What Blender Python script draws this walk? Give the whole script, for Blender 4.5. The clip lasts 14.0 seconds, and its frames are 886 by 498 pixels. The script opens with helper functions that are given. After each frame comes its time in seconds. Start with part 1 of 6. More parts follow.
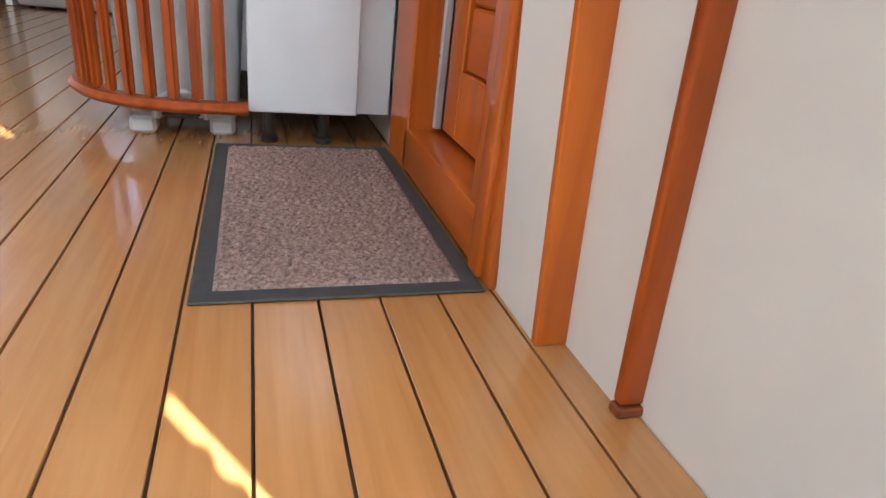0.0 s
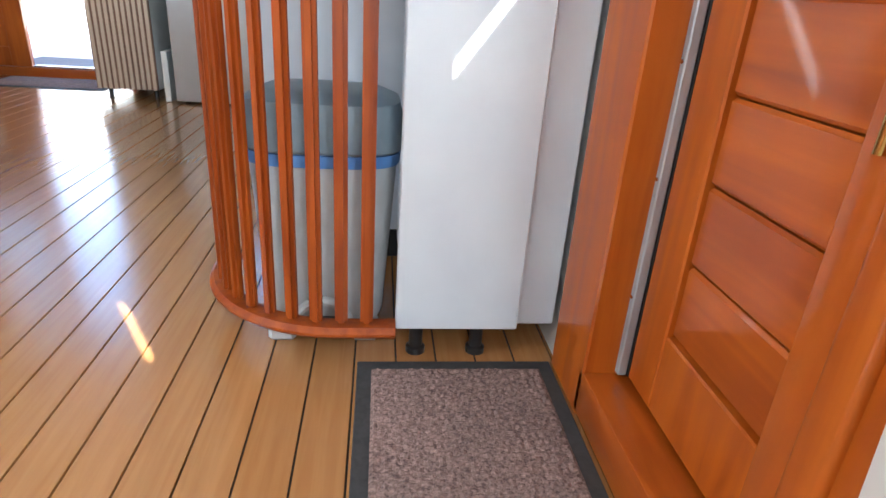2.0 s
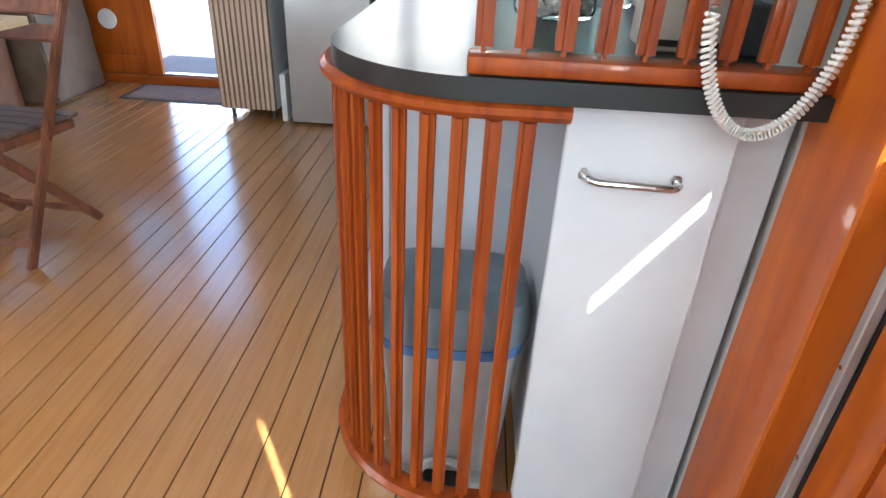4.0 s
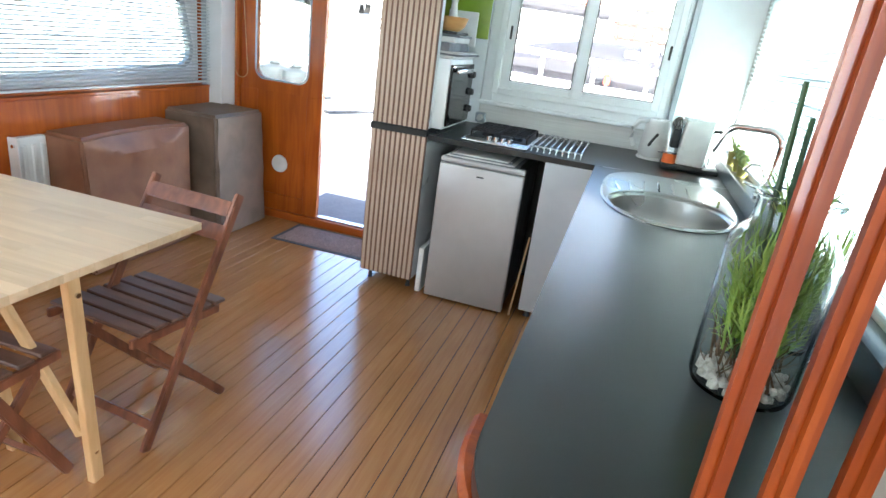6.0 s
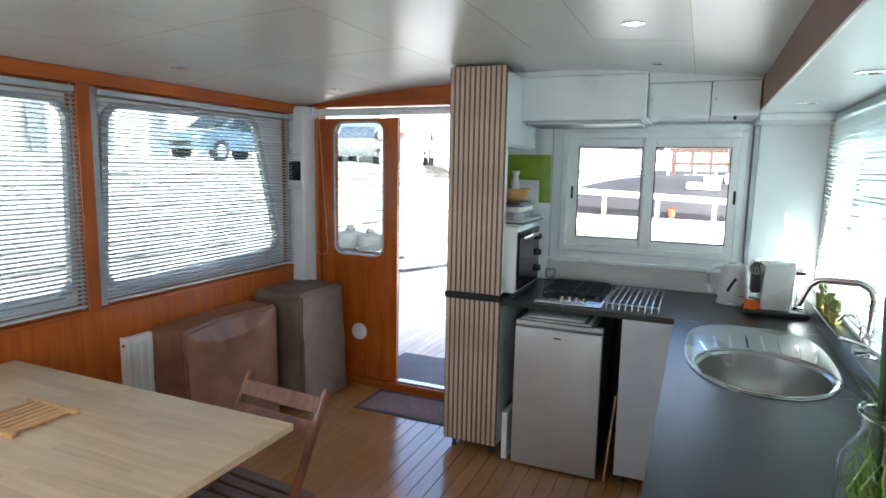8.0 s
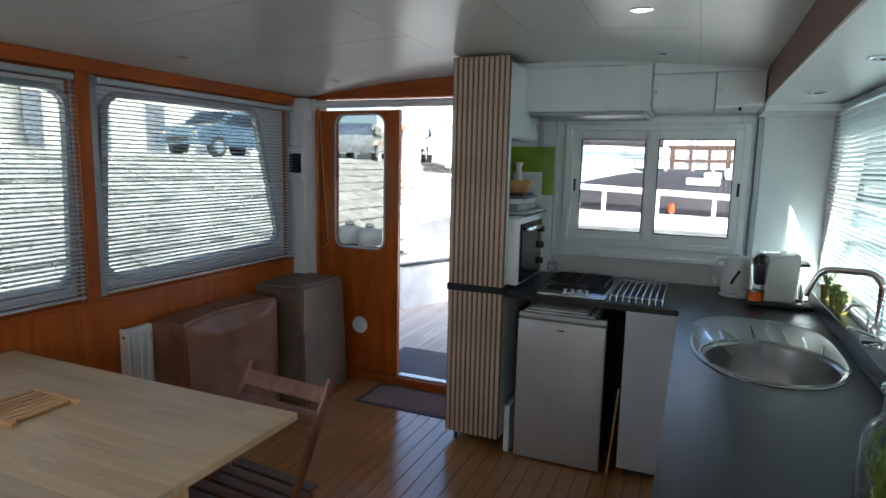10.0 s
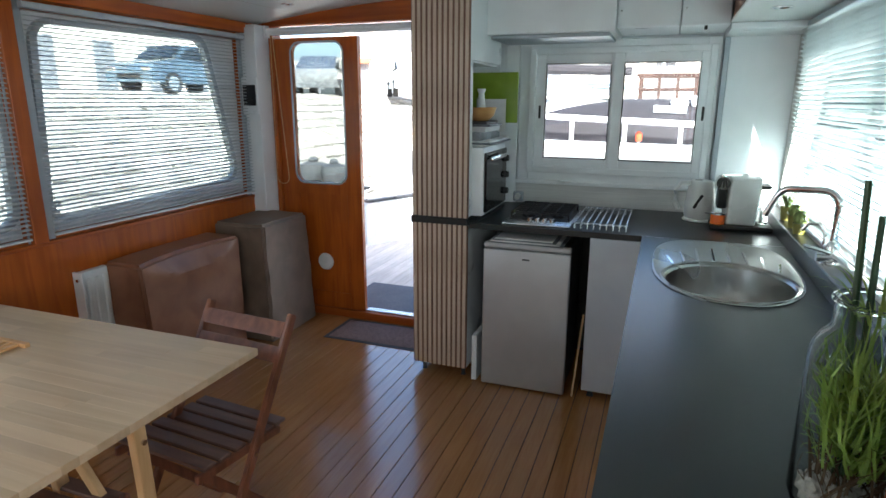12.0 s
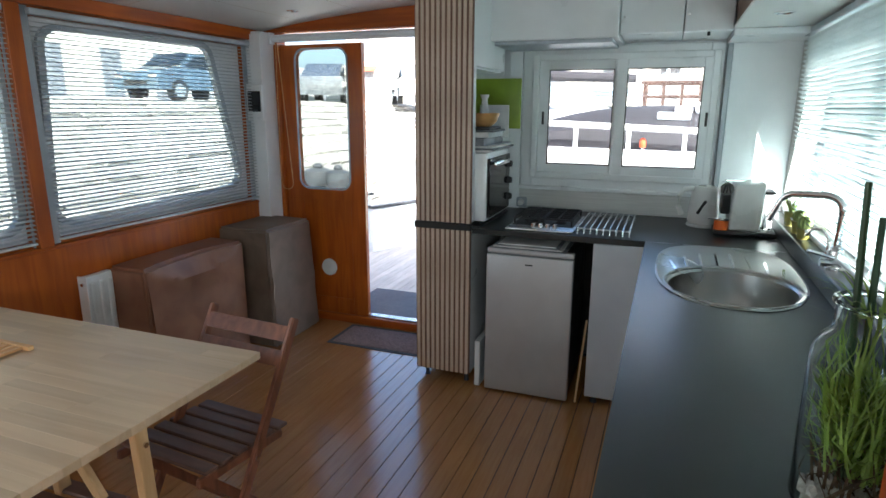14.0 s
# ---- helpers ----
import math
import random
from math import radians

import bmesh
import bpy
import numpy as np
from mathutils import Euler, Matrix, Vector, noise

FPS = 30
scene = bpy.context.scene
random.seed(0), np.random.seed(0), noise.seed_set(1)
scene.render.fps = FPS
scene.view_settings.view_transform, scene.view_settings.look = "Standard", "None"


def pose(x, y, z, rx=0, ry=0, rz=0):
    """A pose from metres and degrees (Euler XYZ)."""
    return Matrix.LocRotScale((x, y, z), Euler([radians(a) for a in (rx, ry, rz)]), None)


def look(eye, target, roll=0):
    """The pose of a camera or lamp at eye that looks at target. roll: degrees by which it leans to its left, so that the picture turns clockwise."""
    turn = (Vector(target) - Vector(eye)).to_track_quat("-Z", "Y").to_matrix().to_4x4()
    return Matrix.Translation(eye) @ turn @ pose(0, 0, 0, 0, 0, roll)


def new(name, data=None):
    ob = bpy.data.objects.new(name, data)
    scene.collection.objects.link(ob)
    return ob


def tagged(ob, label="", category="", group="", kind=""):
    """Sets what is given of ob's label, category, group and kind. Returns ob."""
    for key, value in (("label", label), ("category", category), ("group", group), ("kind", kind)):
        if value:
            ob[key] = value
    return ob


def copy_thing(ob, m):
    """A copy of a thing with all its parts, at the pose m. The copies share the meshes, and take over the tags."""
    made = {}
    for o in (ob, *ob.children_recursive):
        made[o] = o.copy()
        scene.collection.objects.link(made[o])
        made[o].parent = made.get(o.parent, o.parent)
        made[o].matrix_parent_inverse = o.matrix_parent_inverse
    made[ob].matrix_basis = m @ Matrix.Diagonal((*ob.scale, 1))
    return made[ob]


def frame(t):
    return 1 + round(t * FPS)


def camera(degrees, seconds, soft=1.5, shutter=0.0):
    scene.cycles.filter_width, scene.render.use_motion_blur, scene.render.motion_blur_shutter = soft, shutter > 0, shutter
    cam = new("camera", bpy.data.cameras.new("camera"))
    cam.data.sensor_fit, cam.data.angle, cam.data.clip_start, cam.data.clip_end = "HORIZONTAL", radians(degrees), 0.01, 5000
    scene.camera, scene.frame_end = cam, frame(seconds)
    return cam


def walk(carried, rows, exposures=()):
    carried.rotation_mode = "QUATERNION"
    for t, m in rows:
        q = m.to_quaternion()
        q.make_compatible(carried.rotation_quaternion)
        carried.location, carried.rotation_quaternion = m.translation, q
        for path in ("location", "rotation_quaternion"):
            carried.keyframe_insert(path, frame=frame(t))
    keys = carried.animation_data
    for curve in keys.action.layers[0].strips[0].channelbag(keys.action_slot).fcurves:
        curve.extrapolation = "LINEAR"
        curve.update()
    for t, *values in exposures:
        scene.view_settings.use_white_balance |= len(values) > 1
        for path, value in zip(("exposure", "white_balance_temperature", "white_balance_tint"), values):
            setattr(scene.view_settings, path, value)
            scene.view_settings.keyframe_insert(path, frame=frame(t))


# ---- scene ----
cam = camera(73.4, 14.0)

PATH = [
    (0, (1.042, -0.59, 0.397), (1.638, 1.13, -0.431), 6.8),
    (0.5, (1.011, -0.504, 0.474), (1.66, 1.188, -0.372), 7.4),
    (1, (1.014, -0.365, 0.49), (1.458, 1.389, -0.362), 6.5),
    (1.5, (1.052, -0.266, 0.588), (1.474, 1.519, -0.21), 8.2),
    (2, (0.99, -0.199, 0.688), (1.214, 1.623, -0.106), 4.0),
    (2.2, (0.955, -0.175, 0.716), (1.174, 1.665, -0.035), 3.7),
    (4.3, (0.867, 0.032, 1.153), (0.689, 1.76, 0.163), 3.8),
    (4.5, (0.825, 0.079, 1.169), (0.54, 1.838, 0.261), 5.9),
    (5, (0.713, 0.205, 1.289), (0.408, 1.893, 0.262), 9.4),
    (5.5, (0.698, 0.204, 1.406), (0.364, 1.984, 0.557), 12.5),
    (6, (0.759, 0.289, 1.488), (0.269, 2.103, 0.803), 7.7),
    (6.5, (0.779, 0.319, 1.557), (0.055, 2.005, 0.764), 4.2),
    (7, (0.724, 0.296, 1.637), (-0.021, 2.062, 1.065), 0.7),
    (7.5, (0.742, 0.305, 1.677), (-0.017, 2.119, 1.315), 0.3),
    (8, (0.732, 0.273, 1.68), (-0.051, 2.093, 1.406), 1.1),
    (8.2, (0.724, 0.266, 1.695), (-0.084, 2.073, 1.406), 0.6),
    (10.3, (0.697, 0.277, 1.636), (-0.074, 2.101, 1.356), 1.3),
    (10.5, (0.72, 0.277, 1.633), (-0.066, 2.094, 1.347), 0.8),
    (11, (0.709, 0.303, 1.602), (-0.067, 2.107, 1.223), 1.3),
    (11.5, (0.708, 0.338, 1.593), (0.014, 2.166, 1.173), 2.1),
    (12, (0.72, 0.337, 1.604), (0.052, 2.158, 1.117), 0.2),
    (12.5, (0.729, 0.337, 1.605), (0.033, 2.153, 1.142), -0.5),
    (13, (0.727, 0.339, 1.601), (0.038, 2.16, 1.144), 0.2),
    (13.5, (0.724, 0.339, 1.597), (0.041, 2.159, 1.126), 0.4),
    (14, (0.729, 0.335, 1.595), (0.045, 2.156, 1.131), 0.2),
]
walk(cam, [(t, look(eye, target, roll)) for t, eye, target, roll in PATH],
     [(0, 3.25, 6050, 6), (1.0, 3.45, 5950, 5), (2.2, 3.45, 5850, 4), (4.3, 3.4, 5900, 4), (6.0, 3.5, 5900, 4), (6.5, 3.28, 5900, 4), (7.5, 2.8, 5950, 5), (8.2, 2.42, 5950, 5),
      (10.3, 1.4, 5900, 5), (11.0, 1.3, 5900, 5), (12.0, 2.12, 5950, 5), (14, 2.12, 5950, 5)])

# ---- light ----
SUN_WAY = Vector((-0.52, 0.85, -0.73)).normalized()
world = bpy.data.worlds.new("sky")
scene.world = world
world.use_nodes = True
wn = world.node_tree
sky = wn.nodes.new("ShaderNodeTexSky")
sky.sky_type, sky.sun_disc = "NISHITA", False
sky.sun_elevation, sky.sun_rotation = radians(36), math.atan2(0.52, -0.85)
sky.air_density, sky.dust_density = 0.8, 3.5
wn.nodes["Background"].inputs["Strength"].default_value = 0.15
wn.links.new(sky.outputs[0], wn.nodes["Background"].inputs["Color"])
sun = new("sun", bpy.data.lights.new("sun", "SUN"))
sun.data.energy, sun.data.angle, sun.data.color = 4.5, radians(0.5), (1.0, 0.95, 0.87)
sun.matrix_world = SUN_WAY.to_track_quat("-Z", "Y").to_matrix().to_4x4()



def sky_fill(name, at, way, w, h, watts):
    """An added fill lamp, out of view behind the walker, standing in for sky light."""
    l = new(name, bpy.data.lights.new(name, "AREA"))
    l.data.shape, l.data.size, l.data.size_y, l.data.energy, l.data.color = "RECTANGLE", w, h, watts, (0.93, 0.97, 1.0)
    l.matrix_world = look(at, Vector(at) + Vector(way))


sky_fill("fill_west", (-2.04, -0.25, 1.48), (1, 0, 0), 1.35, 0.9, 4.5)
# added against the solid east wall; no window opens here
sky_fill("fill_east", (1.42, -1.5, 1.48), (-1, 0, 0), 0.9, 0.9, 11)


# ---- materials ----
def mat(name, c1, c2, rough=0.5, metal=0.0, scale=(8, 8, 8), bump=0.1, coat=0.0, big=0.15, fine=60.0, spread=(0.35, 0.65), per_piece=0.0, detail=6.0, vary=1.0):
    """A surface whose colour runs between two tones, with large stains and fine relief."""
    m = bpy.data.materials.new(name)
    m.use_nodes = True
    nt, N, L = m.node_tree, m.node_tree.nodes, m.node_tree.links
    b = N["Principled BSDF"]
    tc = N.new("ShaderNodeTexCoord")
    mp = N.new("ShaderNodeMapping")
    mp.inputs["Scale"].default_value = scale
    L.new(tc.outputs["Object"], mp.inputs["Vector"])
    if per_piece:
        oi = N.new("ShaderNodeObjectInfo")
        mul = N.new("ShaderNodeVectorMath")
        mul.operation = "SCALE"
        mul.inputs[0].default_value = (37.0, 17.0, 53.0)
        L.new(oi.outputs["Random"], mul.inputs["Scale"])
        L.new(mul.outputs[0], mp.inputs["Location"])
    n1 = N.new("ShaderNodeTexNoise")
    n1.inputs["Scale"].default_value, n1.inputs["Detail"].default_value, n1.inputs["Distortion"].default_value = 1.0, detail, 0.6
    L.new(mp.outputs[0], n1.inputs["Vector"])
    ramp = N.new("ShaderNodeValToRGB")
    ramp.color_ramp.elements[0].position, ramp.color_ramp.elements[1].position = spread
    ramp.color_ramp.elements[0].color, ramp.color_ramp.elements[1].color = (*c1, 1), (*c2, 1)
    L.new(n1.outputs["Fac"], ramp.inputs["Fac"])
    n2 = N.new("ShaderNodeTexNoise")
    n2.inputs["Scale"].default_value, n2.inputs["Detail"].default_value = 2.3, 3
    L.new(tc.outputs["Object"], n2.inputs["Vector"])
    hsv = N.new("ShaderNodeHueSaturation")
    L.new(ramp.outputs["Color"], hsv.inputs["Color"])
    mr = N.new("ShaderNodeMapRange")
    mr.inputs["From Min"].default_value, mr.inputs["From Max"].default_value = 0.3, 0.7
    mr.inputs["To Min"].default_value, mr.inputs["To Max"].default_value = 1 - big, 1 + big
    L.new(n2.outputs["Fac"], mr.inputs["Value"])
    if per_piece:
        mr2 = N.new("ShaderNodeMapRange")
        mr2.inputs["To Min"].default_value, mr2.inputs["To Max"].default_value = 1 - per_piece, 1 + per_piece
        L.new(oi.outputs["Random"], mr2.inputs["Value"])
        mm = N.new("ShaderNodeMath")
        mm.operation = "MULTIPLY"
        L.new(mr.outputs[0], mm.inputs[0])
        L.new(mr2.outputs[0], mm.inputs[1])
        L.new(mm.outputs[0], hsv.inputs["Value"])
    else:
        L.new(mr.outputs[0], hsv.inputs["Value"])
    L.new(hsv.outputs[0], b.inputs["Base Color"])
    b.inputs["Metallic"].default_value = metal
    rr = N.new("ShaderNodeMapRange")
    rr.inputs["From Min"].default_value, rr.inputs["From Max"].default_value = 0.3, 0.7
    rr.inputs["To Min"].default_value, rr.inputs["To Max"].default_value = max(rough - 0.07 * vary, 0.02), min(rough + 0.09 * vary, 1)
    L.new(n1.outputs["Fac"], rr.inputs["Value"])
    L.new(rr.outputs[0], b.inputs["Roughness"])
    b.inputs["Coat Weight"].default_value = coat
    b.inputs["Coat Roughness"].default_value = 0.08
    if bump:
        n3 = N.new("ShaderNodeTexNoise")
        n3.inputs["Scale"].default_value, n3.inputs["Detail"].default_value = fine, 2
        L.new(tc.outputs["Object"], n3.inputs["Vector"])
        bp = N.new("ShaderNodeBump")
        bp.inputs["Strength"].default_value, bp.inputs["Distance"].default_value = bump, 0.002
        L.new(n3.outputs["Fac"], bp.inputs["Height"])
        L.new(bp.outputs[0], b.inputs["Normal"])
    return m


def glass(name, tint=(1, 1, 1), rough=0.0, ior=1.45):
    m = bpy.data.materials.new(name)
    m.use_nodes = True
    b = m.node_tree.nodes["Principled BSDF"]
    b.inputs["Base Color"].default_value = (*tint, 1)
    b.inputs["Transmission Weight"].default_value, b.inputs["Roughness"].default_value, b.inputs["IOR"].default_value = 1.0, rough, ior
    return m


M_PLANK = mat("laminate_plank", (0.375, 0.170, 0.057), (0.425, 0.202, 0.072), 0.2, scale=(70, 4.0, 70), bump=0.03, coat=0.8, big=0.06, fine=220, per_piece=0.04, vary=0.3)
M_PLANK.node_tree.nodes["Principled BSDF"].inputs["Coat Roughness"].default_value = 0.19
M_JOINT = mat("black_caulk", (0.012, 0.009, 0.007), (0.03, 0.022, 0.016), 0.6)
M_ORANGE = mat("varnished_wood_upright", (0.345, 0.067, 0.003), (0.465, 0.108, 0.006), 0.48, scale=(26, 26, 2.2), bump=0.04, coat=0.55, fine=150)
M_ORANGE_Y = mat("varnished_wood_along", (0.32, 0.060, 0.003), (0.45, 0.100, 0.006), 0.48, scale=(26, 2.0, 26), bump=0.04, coat=0.55, fine=150)
M_ORANGE_X = mat("varnished_wood_across", (0.32, 0.060, 0.003), (0.45, 0.100, 0.006), 0.48, scale=(2.0, 26, 26), bump=0.04, coat=0.55, fine=150)
M_RAIL = mat("stained_rail_wood", (0.22, 0.034, 0.002), (0.34, 0.066, 0.004), 0.48, scale=(40, 40, 3), bump=0.08, coat=0.25, fine=180)
for m in (M_RAIL, M_ORANGE, M_ORANGE_X, M_ORANGE_Y):
    m.node_tree.nodes["Principled BSDF"].inputs["Specular IOR Level"].default_value = 0.3
M_DARKWOOD = mat("dark_strip_wood", (0.10, 0.022, 0.008), (0.20, 0.048, 0.014), 0.4, scale=(40, 40, 3), coat=0.2)
M_WALL = mat("white_painted_panel", (0.56, 0.55, 0.525), (0.61, 0.60, 0.575), 0.5, scale=(3, 3, 3), bump=0.06, big=0.03, fine=90)
M_WHITE = mat("white_lacquer", (0.80, 0.82, 0.83), (0.85, 0.87, 0.88), 0.32, scale=(4, 4, 4), bump=0.02, big=0.03)
M_PANEL = mat("pale_grey_laminate", (0.58, 0.62, 0.68), (0.64, 0.68, 0.73), 0.35, scale=(4, 4, 4), bump=0.02, big=0.03)
M_CEIL = mat("satin_ceiling_panel", (0.60, 0.62, 0.60), (0.68, 0.70, 0.68), 0.33, scale=(1.2, 1.2, 1.2), bump=0, big=0.01, vary=0.0, detail=0.0)
M_COUNTER = mat("dark_worktop_laminate", (0.0175, 0.0225, 0.0240), (0.0185, 0.0235, 0.0250), 0.30, scale=(150, 150, 150), bump=0.03, big=0.03, fine=300, vary=0.15)
M_STEEL = mat("brushed_steel", (0.50, 0.50, 0.49), (0.62, 0.62, 0.61), 0.27, 1.0, scale=(5, 180, 180), bump=0.03)
M_SINK = mat("satin_sink_steel", (0.40, 0.40, 0.385), (0.45, 0.45, 0.435), 0.3, 1.0, scale=(3, 3, 3), bump=0, big=0.03, detail=1.0)
M_SPLASH = mat("brushed_splash_steel", (0.60, 0.60, 0.58), (0.68, 0.68, 0.66), 0.45, 0.25, scale=(4, 150, 150), bump=0.02, big=0.05)
M_CHROME = mat("chrome", (0.72, 0.72, 0.72), (0.8, 0.8, 0.8), 0.1, 1.0, bump=0)
M_ALU = mat("grey_aluminium", (0.40, 0.44, 0.48), (0.48, 0.52, 0.55), 0.4, 0.5, scale=(6, 6, 6), bump=0.03)
M_FRIDGE = mat("silver_fridge_skin", (0.50, 0.505, 0.515), (0.54, 0.545, 0.555), 0.36, 0.35, scale=(6, 6, 6), bump=0.02, big=0.03, fine=250, vary=0.3)
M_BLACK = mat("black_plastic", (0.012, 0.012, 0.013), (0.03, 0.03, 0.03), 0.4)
M_CASTIRON = mat("cast_iron", (0.015, 0.015, 0.016), (0.035, 0.035, 0.035), 0.6, 0.2)
M_SLATW = mat("pale_oak_slat", (0.52, 0.40, 0.29), (0.68, 0.55, 0.43), 0.5, scale=(40, 40, 2.5), bump=0.1, big=0.08)
M_SLATD = mat("walnut_backing", (0.15, 0.075, 0.048), (0.22, 0.118, 0.08), 0.55, scale=(40, 40, 2.5), bump=0.1)
M_PINE = mat("pine_board", (0.56, 0.385, 0.225), (0.67, 0.50, 0.325), 0.42, scale=(1.6, 22, 22), bump=0.05, big=0.05, per_piece=0.09, spread=(0.3, 0.6))
M_PINEL = mat("pine_leg", (0.60, 0.37, 0.17), (0.72, 0.48, 0.25), 0.45, scale=(25, 25, 2), bump=0.06)
M_INLAY = mat("orange_pine_inlay", (0.50, 0.26, 0.10), (0.66, 0.38, 0.17), 0.45, scale=(25, 3, 25), bump=0.06, per_piece=0.12)
M_CHAIR = mat("reddish_brown_acacia", (0.135, 0.046, 0.023), (0.25, 0.092, 0.046), 0.4, scale=(22, 22, 4), bump=0.1, coat=0.1)
M_SEAT = mat("weathered_seat_slat", (0.085, 0.042, 0.028), (0.16, 0.085, 0.06), 0.5, scale=(3, 30, 30), bump=0.12)
M_COVER1 = mat("brown_vinyl_cover", (0.21, 0.088, 0.045), (0.28, 0.125, 0.066), 0.42, scale=(7, 7, 7), bump=0.15, big=0.12, fine=120)
M_COVER2 = mat("taupe_vinyl_cover", (0.165, 0.118, 0.084), (0.22, 0.16, 0.118), 0.48, scale=(7, 7, 7), bump=0.15, big=0.12, fine=120)
M_MAT = mat("brown_carpet_pile", (0.09, 0.056, 0.049), (0.36, 0.247, 0.218), 0.95, scale=(170, 170, 170), bump=1.0, big=0.15, fine=260, spread=(0.3, 0.7))
M_RUBBER = mat("dark_rubber_edge", (0.028, 0.028, 0.030), (0.05, 0.05, 0.052), 0.7, scale=(60, 60, 60), bump=0.2)
M_BIN = mat("grey_bin_plastic", (0.45, 0.47, 0.48), (0.52, 0.54, 0.55), 0.45, scale=(10, 10, 10))
M_BINLID = mat("blue_grey_lid_plastic", (0.16, 0.21, 0.25), (0.22, 0.27, 0.31), 0.4, scale=(10, 10, 10))
M_BLUEBAG = mat("blue_bag_film", (0.08, 0.2, 0.5), (0.12, 0.28, 0.6), 0.4)
M_SLAT = mat("silver_blind_slat", (0.60, 0.62, 0.63), (0.68, 0.70, 0.71), 0.45, 0.1, scale=(4, 4, 4), bump=0)
M_SLATG = mat("grey_blind_slat", (0.56, 0.58, 0.59), (0.62, 0.64, 0.65), 0.4, 0.2, scale=(4, 4, 4), bump=0)
M_SLATR = mat("white_blind_slat", (0.60, 0.64, 0.64), (0.66, 0.70, 0.70), 0.4, scale=(4, 4, 4), bump=0)
M_CORD = mat("white_cord", (0.7, 0.69, 0.66), (0.8, 0.79, 0.76), 0.7)
M_GREEN = mat("lime_green_board", (0.20, 0.30, 0.015), (0.26, 0.37, 0.03), 0.35, scale=(6, 6, 6))
M_BOWL = mat("orange_wood_bowl", (0.50, 0.25, 0.08), (0.62, 0.34, 0.12), 0.4, scale=(10, 10, 40))
M_ORANGEP = mat("orange_red_capsule", (0.75, 0.12, 0.02), (0.85, 0.17, 0.03), 0.3)
M_CREAM = mat("cream_plastic", (0.70, 0.70, 0.68), (0.76, 0.76, 0.74), 0.3, scale=(6, 6, 6), bump=0.02)
M_PAPER = mat("paper", (0.66, 0.66, 0.65), (0.78, 0.78, 0.77), 0.8)
M_GREYPAPER = mat("grey_covers", (0.12, 0.13, 0.15), (0.3, 0.31, 0.33), 0.6)
M_DARKGLASS = mat("smoked_oven_glass", (0.012, 0.012, 0.014), (0.02, 0.02, 0.022), 0.08, bump=0)
M_LEAF = mat("grass_leaf", (0.17, 0.28, 0.03), (0.34, 0.47, 0.09), 0.45, scale=(20, 20, 6), bump=0.05)
M_LEAFD = mat("dark_reed", (0.025, 0.07, 0.025), (0.05, 0.11, 0.04), 0.4, scale=(30, 30, 6))
M_ROOT = mat("dead_root", (0.09, 0.05, 0.025), (0.2, 0.12, 0.07), 0.8, scale=(40, 40, 40))
M_SAND = mat("white_pebble", (0.5, 0.46, 0.42), (0.66, 0.62, 0.58), 0.8, scale=(60, 60, 60), bump=0.6)
M_GLASS = glass("clear_glass", (0.98, 1.0, 0.99))
M_TINT = glass("green_tinted_glass", (0.52, 0.59, 0.59))
M_TINTD = glass("dark_tinted_glass", (0.42, 0.45, 0.44))
M_TINTC = glass("cyan_tinted_glass", (0.46, 0.64, 0.66))
M_VASE = glass("vase_glass", (0.96, 0.995, 0.98), 0.0, 1.16)
M_STONE = mat("quay_stone", (0.30, 0.28, 0.25), (0.46, 0.43, 0.38), 0.9, scale=(6, 6, 6), bump=0.8, big=0.25, fine=30, per_piece=0.2)
M_QUAY = mat("quay_paving", (0.34, 0.33, 0.31), (0.44, 0.43, 0.40), 0.9, scale=(3, 3, 3), bump=0.4, big=0.15)
# deck colour raised to stand in for the sunlight the cabin blocks
M_DECK = mat("grey_teak_deck", (0.62, 0.54, 0.46), (0.74, 0.66, 0.58), 0.8, scale=(40, 3, 40), bump=0.2, per_piece=0.08)
M_DECKMAT = mat("grey_deck_mat", (0.10, 0.105, 0.12), (0.15, 0.155, 0.17), 0.9, scale=(80, 80, 80), bump=0.5)
M_HULL = mat("white_gelcoat", (0.74, 0.75, 0.76), (0.8, 0.81, 0.82), 0.3, scale=(3, 3, 3), bump=0)
M_NAVY = mat("navy_canvas", (0.016, 0.014, 0.018), (0.03, 0.026, 0.032), 0.8, scale=(12, 12, 12), bump=0.3)
M_FENDER = mat("dark_grey_rubber", (0.07, 0.075, 0.08), (0.11, 0.115, 0.12), 0.6, scale=(8, 8, 8))
M_PERGOLA = mat("weathered_red_wood", (0.040, 0.020, 0.015), (0.065, 0.032, 0.024), 0.8, scale=(10, 10, 10))
M_WATER = mat("harbour_water", (0.03, 0.05, 0.05), (0.06, 0.08, 0.08), 0.12, scale=(2, 2, 2), bump=0.8, fine=4)
M_CARW = mat("white_car_paint", (0.62, 0.64, 0.66), (0.7, 0.72, 0.74), 0.2, coat=1.0, bump=0)
M_CARB = mat("steel_blue_car_paint", (0.10, 0.15, 0.19), (0.14, 0.19, 0.24), 0.2, 0.3, coat=1.0, bump=0)
M_CARG = mat("grey_car_paint", (0.16, 0.175, 0.19), (0.2, 0.215, 0.23), 0.25, 0.3, coat=1.0, bump=0)
M_TYRE = mat("tyre_rubber", (0.012, 0.012, 0.012), (0.025, 0.025, 0.025), 0.8)
M_CARGLASS = mat("tinted_car_glass", (0.015, 0.02, 0.025), (0.03, 0.035, 0.04), 0.05, bump=0)
M_FACADE = mat("ochre_plaster", (0.52, 0.42, 0.30), (0.62, 0.52, 0.40), 0.9, scale=(1, 1, 1), bump=0.3)
M_FACADE2 = mat("cream_plaster", (0.60, 0.56, 0.50), (0.70, 0.66, 0.60), 0.9, scale=(1, 1, 1), bump=0.3)
